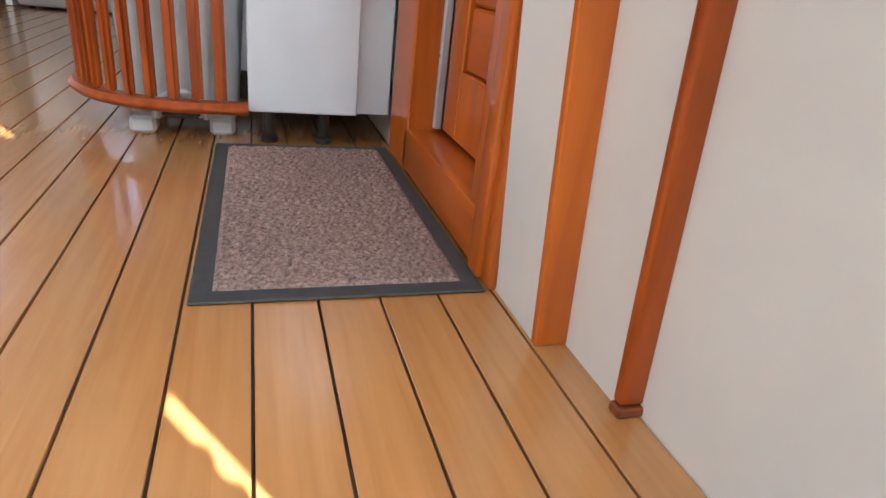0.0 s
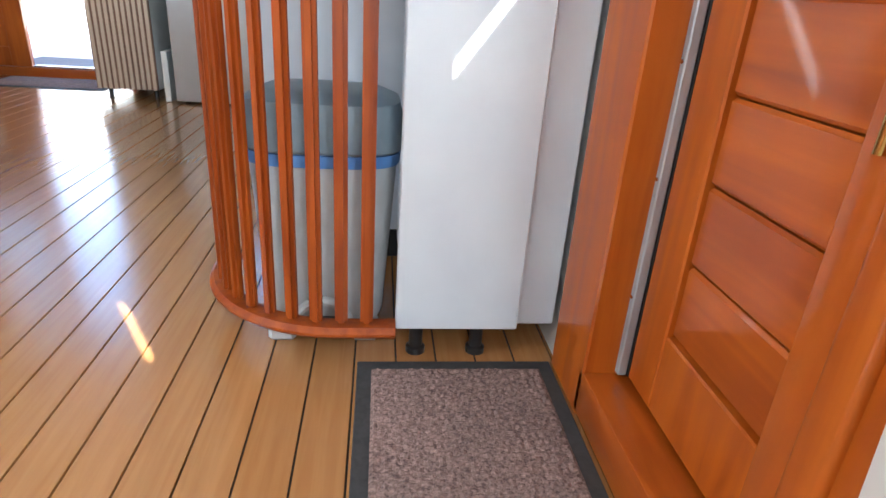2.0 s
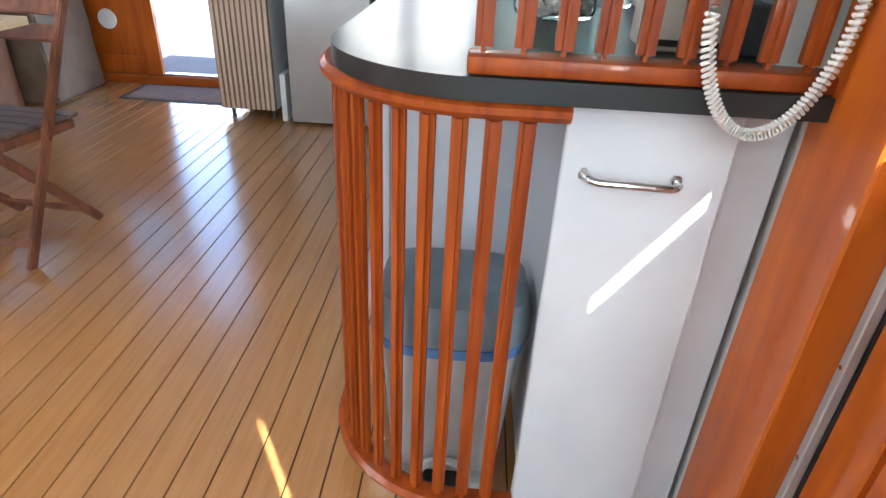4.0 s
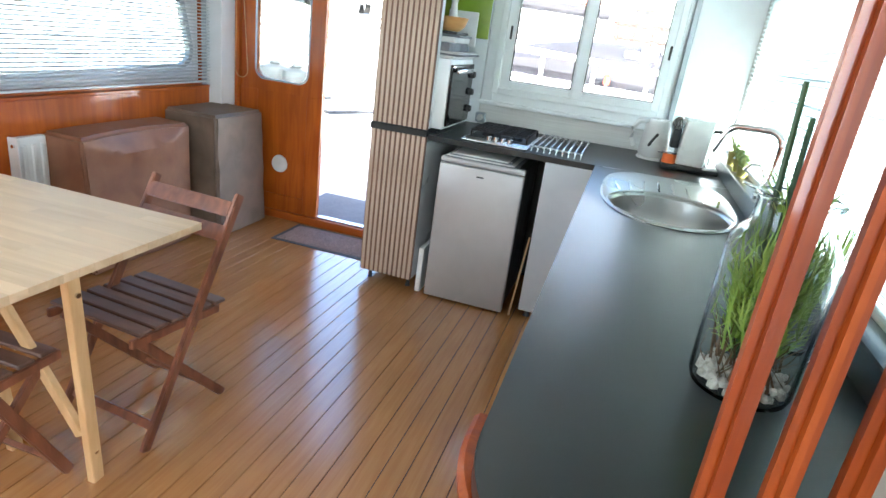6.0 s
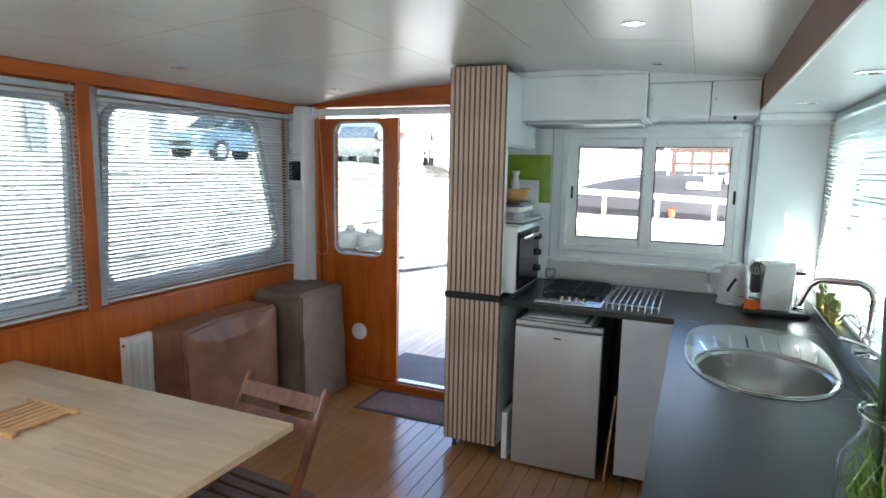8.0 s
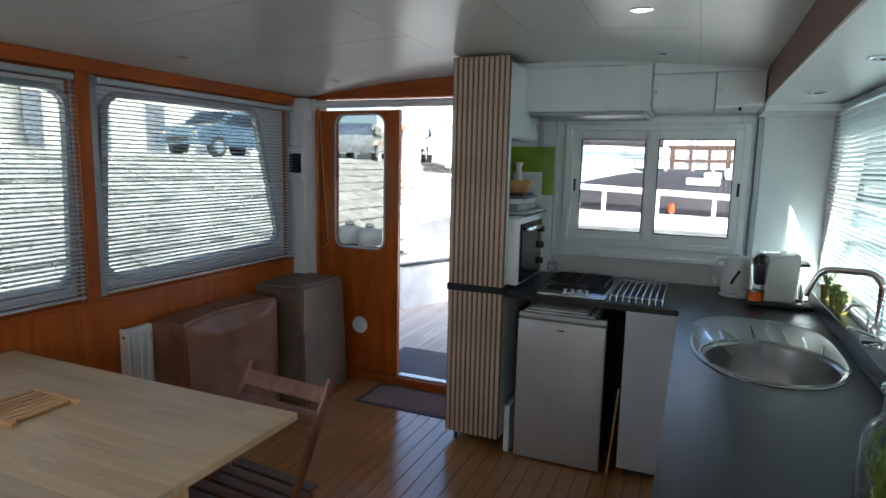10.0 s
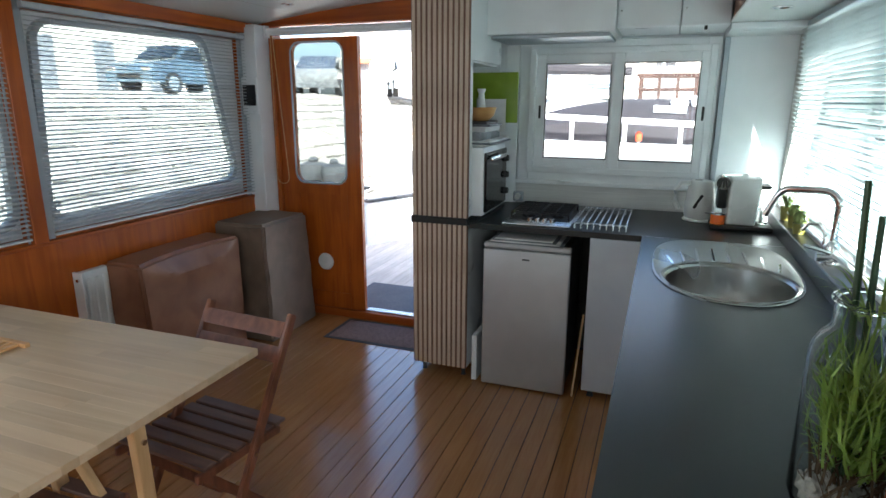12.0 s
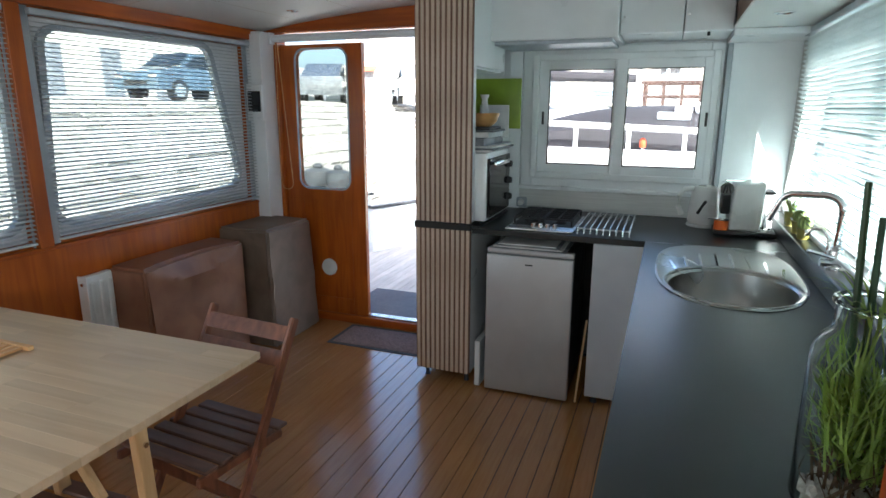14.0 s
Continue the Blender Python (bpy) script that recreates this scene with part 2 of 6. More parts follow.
M_ROOF = mat("terracotta_awning", (0.35, 0.10, 0.05), (0.48, 0.15, 0.08), 0.8, scale=(3, 3, 3))
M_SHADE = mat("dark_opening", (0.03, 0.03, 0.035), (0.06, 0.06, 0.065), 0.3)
M_PLANT = mat("cactus_green", (0.18, 0.24, 0.06), (0.3, 0.36, 0.12), 0.6, scale=(20, 20, 20))
M_POT = mat("olive_glazed_pot", (0.22, 0.20, 0.05), (0.34, 0.31, 0.09), 0.35, scale=(10, 10, 10))
M_RED = mat("red_lamp_plastic", (0.7, 0.06, 0.02), (0.8, 0.1, 0.03), 0.3)
M_BEIGE = mat("beige_plastic", (0.42, 0.37, 0.31), (0.50, 0.45, 0.38), 0.5)
M_LAMP = bpy.data.materials.new("lit_spot_lens")
M_LAMP.use_nodes = True
M_LAMP.node_tree.nodes["Principled BSDF"].inputs["Emission Color"].default_value = (1, 0.95, 0.86, 1)
M_LAMP.node_tree.nodes["Principled BSDF"].inputs["Emission Strength"].default_value = 6.0


# ---- mesh helpers ----
def addbox(bm, x0, x1, y0, y1, z0, z1, b=0.003, seg=1):
    m = Matrix.LocRotScale(((x0 + x1) / 2, (y0 + y1) / 2, (z0 + z1) / 2), None, (x1 - x0, y1 - y0, z1 - z0))
    vs = bmesh.ops.create_cube(bm, size=1, matrix=m)["verts"]
    if b:
        es = list({e for v in vs for e in v.link_edges})
        bmesh.ops.bevel(bm, geom=es, offset=min(b, 0.45 * min(x1 - x0, y1 - y0, z1 - z0)), segments=seg, profile=0.5, affect="EDGES")
    return bm


def bx(*a, **k):
    return addbox(bmesh.new(), *a, **k)


def addbar(bm, p, q, w, d, side=(1, 0, 0), b=0.002):
    """A bar from p to q, w wide along side and d thick across it."""
    p, q = Vector(p), Vector(q)
    up = (q - p).normalized()
    s = Vector(side)
    s = (s - up * s.dot(up)).normalized()
    m = Matrix((s, up.cross(s), up)).transposed().to_4x4()
    m.translation = (p + q) / 2
    vs = bmesh.ops.create_cube(bm, size=1, matrix=m @ Matrix.Diagonal((w, d, (q - p).length, 1)))["verts"]
    if b:
        bmesh.ops.bevel(bm, geom=list({e for v in vs for e in v.link_edges}), offset=b, segments=2, affect="EDGES")
    return bm


def addrod(bm, p, q, r, r2=None, n=16):
    p, q = Vector(p), Vector(q)
    m = (q - p).to_track_quat("Z", "Y").to_matrix().to_4x4()
    m.translation = (p + q) / 2
    bmesh.ops.create_cone(bm, cap_ends=True, segments=n, radius1=r, radius2=r if r2 is None else r2, depth=(q - p).length, matrix=m)
    return bm


def addtube(bm, pts, r, n=10):
    pts = [Vector(p) for p in pts]
    rings = []
    for i, p in enumerate(pts):
        d = (pts[min(i + 1, len(pts) - 1)] - pts[max(i - 1, 0)]).normalized()
        q = d.to_track_quat("Z", "Y")
        rings.append([bm.verts.new(p + q @ Vector((r * math.cos(a), r * math.sin(a), 0))) for a in (2 * math.pi * k / n for k in range(n))])
    for a, c in zip(rings, rings[1:]):
        for k in range(n):
            bm.faces.new((a[k], a[(k + 1) % n], c[(k + 1) % n], c[k]))
    bm.faces.new(rings[0][::-1])
    bm.faces.new(rings[-1])
    return bm


def addlathe(bm, prof, cx, cy, n=32, sx=1.0, sy=1.0):
    rings = [[bm.verts.new((cx + sx * r * math.cos(a), cy + sy * r * math.sin(a), z)) for a in (2 * math.pi * k / n for k in range(n))] for r, z in prof]
    for a, c in zip(rings, rings[1:]):
        for k in range(n):
            bm.faces.new((a[k], a[(k + 1) % n], c[(k + 1) % n], c[k]))
    if prof[0][0] > 0:
        bm.faces.new(rings[0][::-1])
    if prof[-1][0] > 0:
        bm.faces.new(rings[-1])
    return bm


def rounded(pts, r, n=6):
    """A loop with rounded corners round a convex polygon."""
    out = []
    pts = [Vector(p) for p in pts]
    for i, p in enumerate(pts):
        a, c = (pts[i - 1] - p).normalized(), (pts[(i + 1) % len(pts)] - p).normalized()
        half = a.angle(c) / 2
        cut = r / math.tan(half)
        mid = p + (a + c).normalized() * (r / math.sin(half))
        s, e = p + a * cut - mid, p + c * cut - mid
        for k in range(n + 1):
            t = k / n
            v = s.lerp(e, t)
            out.append(mid + v.normalized() * r)
    return out


def addring(bm, outer, inner, put, d0, d1):
    """A flat frame between two loops of equal count, from depth d0 to d1; put(u, v, d) places it."""
    L = [[bm.verts.new(put(p[0], p[1], d)) for p in loop] for loop, d in ((outer, d0), (outer, d1), (inner, d1), (inner, d0))]
    n = len(outer)
    for i in range(4):
        a, c = L[i], L[(i + 1) % 4]
        for k in range(n):
            try:
                bm.faces.new((a[k], a[(k + 1) % n], c[(k + 1) % n], c[k]))
            except ValueError:
                pass
    bmesh.ops.recalc_face_normals(bm, faces=bm.faces)
    return bm


def addslab(bm, loop, put, d0, d1):
    a, c = [bm.verts.new(put(p[0], p[1], d0)) for p in loop], [bm.verts.new(put(p[0], p[1], d1)) for p in loop]
    n = len(loop)
    bm.faces.new(a)
    bm.faces.new(c[::-1])
    for k in range(n):
        bm.faces.new((a[k], c[k], c[(k + 1) % n], a[(k + 1) % n]))
    bmesh.ops.recalc_face_normals(bm, faces=bm.faces)
    return bm


def mesh_of(name, bm, material, smooth=True):
    me = bpy.data.meshes.new(name)
    bmesh.ops.recalc_face_normals(bm, faces=bm.faces)
    bm.to_mesh(me)
    bm.free()
    me.materials.append(material)
    if smooth:
        for p in me.polygons:
            p.use_smooth = True
        me.set_sharp_from_angle(angle=radians(32))
    return me


def thing(name, at=(0, 0, 0), label="", category="", group="", kind=""):
    e = new(name)
    e.location = at
    e.empty_display_size = 0.1
    return tagged(e, label, category, group, kind)


def part(name, bm, material, parent=None, label="", smooth=True):
    """Links a bmesh, made in world places, as one mesh under a thing or part."""
    ob = new(name, mesh_of(name, bm, material, smooth))
    if parent:
        ob.parent = parent
        at = Vector(parent.location) + (Vector(parent.parent.location) if parent.parent else Vector())
        if parent.type == "EMPTY":
            ob.matrix_parent_inverse = Matrix.Translation(-at)
    return tagged(ob, label)


def solid(name, bm, material, label="", category="", group="", kind="structure"):
    return tagged(part(name, bm, material), label, category, group, kind)


def piece(name, me, parent, m):
    """One of many alike pieces that share a mesh."""
    ob = new(name, me)
    ob.parent = parent
    if parent.type == "EMPTY":
        ob.matrix_parent_inverse = Matrix.Translation(-Vector(parent.location))
    ob.matrix_basis = m
    return ob


# ---- the plan ----
XL, XR = -2.10, 1.365          # inner faces of the side walls
YB, YD, YK = -2.2, 4.10, 4.23  # back wall, wall of the end door, wall behind the hob
CT = 0.94                      # top of the worktop
STAIR_X, STAIR_Y = 0.72, -0.305 # the stairwell's corner in the floor


def ceil_z(x):
    return 2.245 - 0.045 * (x + 0.37) ** 2


# left wall: cladding below, windows between posts
def on_left(u, v, d):
    return (XL - d, u, v)


def on_right(u, v, d):
    return (XR + d, u, v)


def lean(bm, k=0.068):
    """The side wall by the stairs leans inwards towards the roof."""
    for v in bm.verts:
        v.co.x -= k * max(0.0, v.co.z)
    return bm


def on_end(u, v, d):
    return (u, YK + d, v)


def on_door(u, v, d):
    return (u, YD + d, v)


# the third window is unseen, added to let in daylight from behind
LEFT_WINDOWS = [((2.39, 3.88), [(2.41, 1.02), (3.80, 1.068), (3.558, 1.966), (2.465, 1.95)]),
                ((0.75, 2.25), [(0.80, 1.02), (2.21, 1.02), (2.235, 1.95), (0.80, 1.95)]),
                ((-1.0, 0.5), [(-0.95, 1.02), (0.45, 1.02), (0.45, 1.95), (-0.95, 1.95)])]
bm = bmesh.new()
addbox(bm, XL - 0.08, XL, YB, YD + 0.3, -0.25, 0.95, b=0)
addbox(bm, XL - 0.08, XL, YB, YD + 0.3, 2.0, 2.3, b=0)
ys = [YB] + [v for (a, c), _ in reversed(LEFT_WINDOWS) for v in (a, c)] + [YD + 0.3]
for a, c in zip(ys[::2], ys[1::2]):
    addbox(bm, XL - 0.08, XL, a, c, 0.95, 2.0, b=0)
solid("wall_west", bm, M_ORANGE, "orange varnished wooden cabin side below and between the windows", "wall")
for i, ((a, c), hole) in enumerate(LEFT_WINDOWS):
    hole_r = rounded(hole, 0.085)
    w = thing("window_%d" % (i + 1), (XL, (a + c) / 2, 0.95), "grey aluminium boat window with rounded corners in the wooden wall", "window", kind="structure")
    outer = []
    rect = [(a, 0.95), (c, 0.95), (c, 2.0), (a, 2.0)]
    for p in rect:
        outer += [Vector(p)] * 7
    part("surround", addring(bmesh.new(), outer, hole_r, on_left, 0.03, 0.05), M_WHITE, w)
    grow = [Vector(p) for p in hole]
    mid = sum(grow, Vector((0, 0))) / 4
    fr = rounded([p + (p - mid).normalized() * 0.045 for p in grow], 0.11)
    part("window_frame", addring(bmesh.new(), fr, hole_r, on_left, 0.008, 0.045), M_ALU, w)
    pane = part("pane", addslab(bmesh.new(), hole_r, on_left, 0.036, 0.041), M_TINT, w)
    pane.visible_shadow = False
# strips extend the white surround, with its shade put into a grey colour
for y0, y1 in ((3.881, 3.929), (2.336, 2.389), (2.2505, 2.2615)):
    solid("shaded_surround", addbox(bmesh.new(), XL, XL + 0.006, y0, y1, 0.926, 2.044, b=0.001), M_ALU, "window surround strip beside the post, coloured grey for shade", "trim")
bm = addbox(bmesh.new(), XL, XL + 0.022, YB, YD, 0.0, 0.91)
solid("wainscot", bm, M_ORANGE, "orange varnished wooden cladding under the windows", "cladding")
solid("trim_sill_west", addbox(bmesh.new(), XL, XL + 0.03, YB, 3.93, 0.905, 0.925), M_ORANGE_Y, "orange varnished sill strip", "trim")
solid("trim_top_west", addbox(bmesh.new(), XL, XL + 0.05, YB, YD, 2.045, 2.115), M_ORANGE_Y, "orange varnished trim under the ceiling", "trim")
for y0, y1 in ((2.262, 2.335), (0.5, 0.75)):
    solid("trim_post", addbox(bmesh.new(), XL, XL + 0.035, y0, y1, 0.92, 2.05), M_ORANGE, "orange varnished post between two windows", "post")

# right wall with the side door, the galley window and the stair window
DOOR_Y0, DOOR_Y1 = 0.215, 0.64
KW = (1.25, 3.88, 1.06, 1.98)
bm = bmesh.new()
SW = (-0.80, -0.45, 1.0, 1.7)
addbox(bm, XR, XR + 0.1, YB, YK + 0.1, 2.05, 2.35, b=0)
addbox(bm, 1.424, 1.49, YB, -1.02, -1.5, 2.05, b=0)
addbox(bm, 1.424, 1.49, -1.02, -0.84, -1.5, 0.33, b=0)
addbox(bm, 1.424, 1.49, -1.02, -0.84, 0.85, 2.05, b=0)
addbox(bm, 1.424, 1.49, -0.84, SW[0], -1.5, 2.05, b=0)
addbox(bm, 1.424, 1.49, SW[0], SW[1], -1.5, SW[2], b=0)
addbox(bm, 1.424, 1.49, SW[0], SW[1], SW[3], 2.05, b=0)
addbox(bm, XR, XR + 0.1, 0.092, DOOR_Y0 - 0.005, -0.25, 2.05, b=0)
addbox(bm, XR, XR + 0.1, DOOR_Y1 + 0.005, KW[0], -0.25, 2.05, b=0)
addbox(bm, XR, XR + 0.1, KW[0], KW[1], -0.25, KW[2], b=0)
addbox(bm, XR, XR + 0.1, KW[0], KW[1], KW[3], 2.05, b=0)
addbox(bm, XR, XR + 0.1, KW[1], YK + 0.1, -0.25, KW[2], b=0)
addslab(bm, [(4.20, KW[2]), (YK + 0.1, KW[2]), (YK + 0.1, 2.05), (KW[1], 2.05), (KW[1], 1.79)], on_right, 0.0, 0.1)
addbox(bm, XR, XR + 0.1, DOOR_Y0 - 0.005, DOOR_Y1 + 0.005, -0.25, 0.0, b=0)
solid("wall_east", bm, M_WALL, "off-white painted cabin side wall", "wall")
for i, (x0, y0, y1) in enumerate(((1.424, SW[1], -0.165), (1.405, -0.165, -0.035), (XR, -0.035, 0.0915))):
    bm = bmesh.new()
    addbox(bm, x0, x0 + 0.2, y0, y1, -0.25, 0.0, b=0)
    addbox(bm, x0, x0 + 0.2, y0, y1, 0.0, 2.05, b=0)
    solid("wall_stair_%d" % (i + 1), lean(bm), M_WALL, "off-white painted wall panel leaning inwards beside the stairs", "wall")
# end walls
XS = -0.62  # where the door bay meets the galley
bm = bmesh.new()
addbox(bm, XL - 0.08, -1.945, YD, YD + 0.08, -0.25, 2.3, b=0)
addbox(bm, -1.945, XS, YD, YD + 0.08, 2.10, 2.3, b=0)
addbox(bm, -1.945, XS, YD, YD + 0.08, -0.25, 0.0, b=0)
solid("wall_north_door", bm, M_ORANGE_X, "orange varnished wood around the end door", "wall")
bm = bmesh.new()
WX0, WX1, WZ0, WZ1 = -0.10, 0.955, 1.16, 1.91
addbox(bm, XS, WX0, YK, YK + 0.08, -0.25, 2.3, b=0)
addbox(bm, WX1, XR + 0.1, YK, YK + 0.08, -0.25, 2.3, b=0)
addbox(bm, WX0, WX1, YK, YK + 0.08, -0.25, WZ0, b=0)
addbox(bm, WX0, WX1, YK, YK + 0.08, WZ1, 2.3, b=0)
addbox(bm, XS - 0.04, XS, YD, YK + 0.08, -0.25, 2.3, b=0)
solid("wall_north", bm, M_WHITE, "white laminate wall behind the hob", "wall")
bm = addbox(bmesh.new(), XL - 0.08, XR + 0.13, YB - 0.08, YB, -1.6, 2.35, b=0)
solid("wall_south", bm, M_WALL, "off-white painted wall closing the cabin", "wall")
bm = bmesh.new()
n = 24
rows = []
for k in range(n + 1):
    x = XL - 0.08 + (XR + 0.18 - XL) * k / n
    z = ceil_z(x)
    rows.append([bm.verts.new((x, y, zz)) for y in (YB - 0.08, YK + 0.1) for zz in (z, z + 0.08)])
for a, c in zip(rows, rows[1:]):
    bm.faces.new((a[0], c[0], c[2], a[2]))
    bm.faces.new((a[1], a[3], c[3], c[1]))
bm_ceiling = bm
bm = bmesh.new()
# fine joints between the panels
for x0, y0, y1 in ((0.66, YB, YK), (0.27, YB, 2.9), (-0.05, YB, 3.12), (-0.62, YB, 3.4), (-1.25, YB, YK), (-1.7, YB, YK)):
    addbar(bm, (x0, y0, ceil_z(x0)), (x0, y1, ceil_z(x0)), 0.0035, 0.001, (1, 0, 0), b=0)
for y0, x0, x1 in ((2.13, -1.7, -0.62), (2.9, -2.05, -0.62), (2.93, 0.27, 0.66), (1.2, -1.25, 0.66)):
    for s in range(8):
        xa, xb = x0 + (x1 - x0) * s / 8, x0 + (x1 - x0) * (s + 1) / 8
        addbar(bm, (xa, y0, ceil_z(xa) - 0.0002), (xb, y0, ceil_z(xb) - 0.0002), 0.0035, 0.001, (0, 1, 0), b=0)
solid("ceiling_joints", bm, M_BEIGE, "thin joints between the ceiling panels", "joints")
solid("ceiling", bm_ceiling, M_CEIL, "pale satin panelled ceiling, slightly cambered", "ceiling")
bm = addbox(bmesh.new(), 0.985, 1.0, YB, 3.76, 1.99, 2.19, b=0.002)
solid("beam_board", bm, M_SLATD, "brown wooden board along the lowered ceiling", "board")
solid("soffit", addbox(bmesh.new(), 0.98, XR, YB, YK, 1.985, 2.0, b=0.003), M_CEIL, "pale satin lowered ceiling over the worktop", "soffit")
# the last two lit spots are out of view, added as fill
for x, y, z, r, lit in ((-1.762, 2.614, 0, 0.042, 0), (0.461, 2.625, 0, 0.042, 1), (-1.56, 3.72, 0, 0.04, 0), (0.49, 3.5, 0, 0.036, 0), (1.17, 2.45, 1.985, 0.042, 0), (1.13, 3.3, 1.985, 0.042, 0), (-1.0, 0.6, 0, 0.042, 1), (0.3, -0.6, 0, 0.042, 1)):
    z = z or ceil_z(x)
    t = thing("spot_light", (x, y, z), "small round %s ceiling spot with a steel rim" % ("lit" if lit else "unlit"), "ceiling light", "ceiling spots")
    part("rim", addlathe(bmesh.new(), [(r * 0.72, z - 0.001), (r * 0.78, z - 0.006), (r, z - 0.004), (r, z + 0.004)], x, y), M_CHROME, t)
    part("lens", addlathe(bmesh.new(), [(0.001, z - 0.003), (r * 0.74, z - 0.003), (r * 0.74, z + 0.003)], x, y), M_LAMP if lit else M_GLASS, t)

# floor base with the stairwell left open, stairs below
bm = bmesh.new()
addbox(bm, XL, XR + 0.06, STAIR_Y, YK, -0.06, -0.006, b=0)
addbox(bm, XL, STAIR_X, YB, STAIR_Y, -0.06, -0.006, b=0)
floor = solid("floor", bm, M_JOINT, "ship's floor of honey-coloured planks with black joints", "floor")
bm = bmesh.new()
for k in range(6):
    addbox(bm, STAIR_X, XR, STAIR_Y - 0.24 * (k + 1), STAIR_Y - 0.24 * k, -1.5, -0.2 * (k + 1), b=0.004)
solid("stairs", bm, M_PLANK, "wooden steps going down to the lower cabin", "stairs")
bm = addbox(bmesh.new(), STAIR_X - 0.04, STAIR_X, YB, STAIR_Y, -1.5, -0.008, b=0)
addbox(bm, STAIR_X - 0.04, XR, YB, YB + 0.02, -1.6, -1.5, b=0)
solid("wall_stairwell", bm, M_WALL, "off-white painted stairwell wall", "wall")

# ---- side door on the right wall ----
d = thing("door_1", (XR + 0.06, (DOOR_Y0 + DOOR_Y1) / 2, 0.1), "orange varnished side door with grooved panels and a glazed top", "door", kind="structure")
bm = bmesh.new()
X0, X1 = 1.425, 1.455
addbox(bm, X0, X1, DOOR_Y0, 0.285, 0.1, 1.0)
addbox(bm, X0, X1, DOOR_Y0, 0.245, 1.0, 1.98)
addbox(bm, X0, X1, 0.53, 0.615, 0.1, 1.98)
# unseen strip added behind the stile to block sun leaks
addbox(bm, X1 + 0.001, X1 + 0.009, 0.53, DOOR_Y1 + 0.004, 1.0, 1.98, b=0)
addbox(bm, X0, X1, 0.285, 0.53, 0.1, 0.235)
addbox(bm, X0, X1, 0.285, 0.53, 0.945, 1.0)
addbox(bm, X0, X1, 0.245, 0.53, 1.9, 1.98)
part("leaf_frame", bm, M_ORANGE, d)
z = 0.235
while z < 0.94:
    z2 = min(z + 0.1185, 0.945)
    part("panel_board", addbox(bmesh.new(), X0 + 0.008, X1 - 0.004, 0.285, 0.53, z + 0.0015, z2 - 0.0015, b=0.005), M_ORANGE_Y, d)
    z = z2
# unseen plate added behind the boards to keep sun out of their gaps
part("sun_backing", addbox(bmesh.new(), X1 + 0.001, X1 + 0.009, DOOR_Y0 - 0.004, DOOR_Y1 + 0.004, 0.0, 0.999, b=0), M_ORANGE, d)
# unseen pane and shade, added so a low slit throws the cabinet's sun patch
p = part("pane", addbox(bmesh.new(), X0 + 0.012, X0 + 0.017, 0.245, 0.53, 1.0, 1.9, b=0), M_GLASS, d)
p.visible_shadow = False
part("shade", addbox(bmesh.new(), X0 + 0.02, X0 + 0.023, 0.245, 0.53, 1.058, 1.9, b=0), M_CORD, d, "added white shade, drawn to leave a low sun slit")
bm = addbox(bmesh.new(), 1.408, 1.424, 0.619, 0.634, 0.1, 1.98, b=0.002)
part("metal_strip", bm, M_ALU, d, "steel edge strip with screws")
for zz in (0.25, 0.45, 0.62, 0.9):
    part("screw", addrod(bmesh.new(), (1.4085, 0.626, zz), (1.4065, 0.626, zz), 0.0035, n=10), M_CHROME, d)
part("seal", addbox(bmesh.new(), 1.425, 1.45, 0.6155, 0.634, 0.1, 1.98, b=0), M_BLACK, d, "black gap seal")
bm = bmesh.new()
addbox(bm, XR - 0.012, XR + 0.09, 0.635, 0.803, 0.0, 2.03, b=0.004)
part("far_jamb", bm, M_ORANGE, d)
bm = bmesh.new()
addbox(bm, XR - 0.012, XR + 0.09, 0.165, DOOR_Y0, 0.095, 2.03, b=0.006, seg=2)
addbox(bm, XR - 0.02, XR + 0.005, 0.126, 0.17, 0.0, 2.03, b=0.008, seg=3)
addbox(bm, XR - 0.012, XR + 0.003, 0.092, 0.13, 0.0, 2.03, b=0.006, seg=2)
part("near_jamb", bm, M_ORANGE, d)
bm = addbox(bmesh.new(), XR - 0.012, XR + 0.1, 0.165, 0.655, 0.005, 0.094, b=0.006, seg=2)
part("door_sill", bm, M_ORANGE_Y, d)
part("door_head", addbox(bmesh.new(), XR - 0.012, XR + 0.09, 0.165, 0.655, 1.985, 2.04, b=0.004), M_ORANGE_Y, d)
part("hinge", addrod(bmesh.new(), (XR - 0.015, 0.19, 0.60), (XR - 0.015, 0.19, 0.63), 0.005), mat("brass", (0.5, 0.33, 0.1), (0.6, 0.42, 0.16), 0.3, 1.0), d, "brass hinge knuckle")
solid("trim_upright", lean(addbox(bmesh.new(), XR - 0.003, 1.41, -0.048, -0.0355, 0.0, 2.0, b=0.002)), M_ORANGE, "flat orange wooden strip on the white wall", "trim")
solid("trim_upright", lean(addbox(bmesh.new(), 1.397, 1.43, -0.182, -0.1655, 0.012, 2.0, b=0.006, seg=3)), M_RAIL, "rounded dark red wooden strip on the white wall", "trim")
solid("trim_foot", addbox(bmesh.new(), 1.394, 1.431, -0.186, -0.166, 0.0, 0.012, b=0.002), M_DARKWOOD, "dark foot of the wooden strip", "trim")

# unseen stair window, added; its drawn shade leaves a slit for a sun streak
w = thing("window_4", (XR, -0.37, 1.0), "unseen side window by the stairs, its drawn shade slit to shape a sun streak", "window", kind="structure")
p = part("pane", addbox(bmesh.new(), 1.46, 1.465, SW[0], SW[1], SW[2], SW[3], b=0), M_GLASS, w)
p.visible_shadow = False
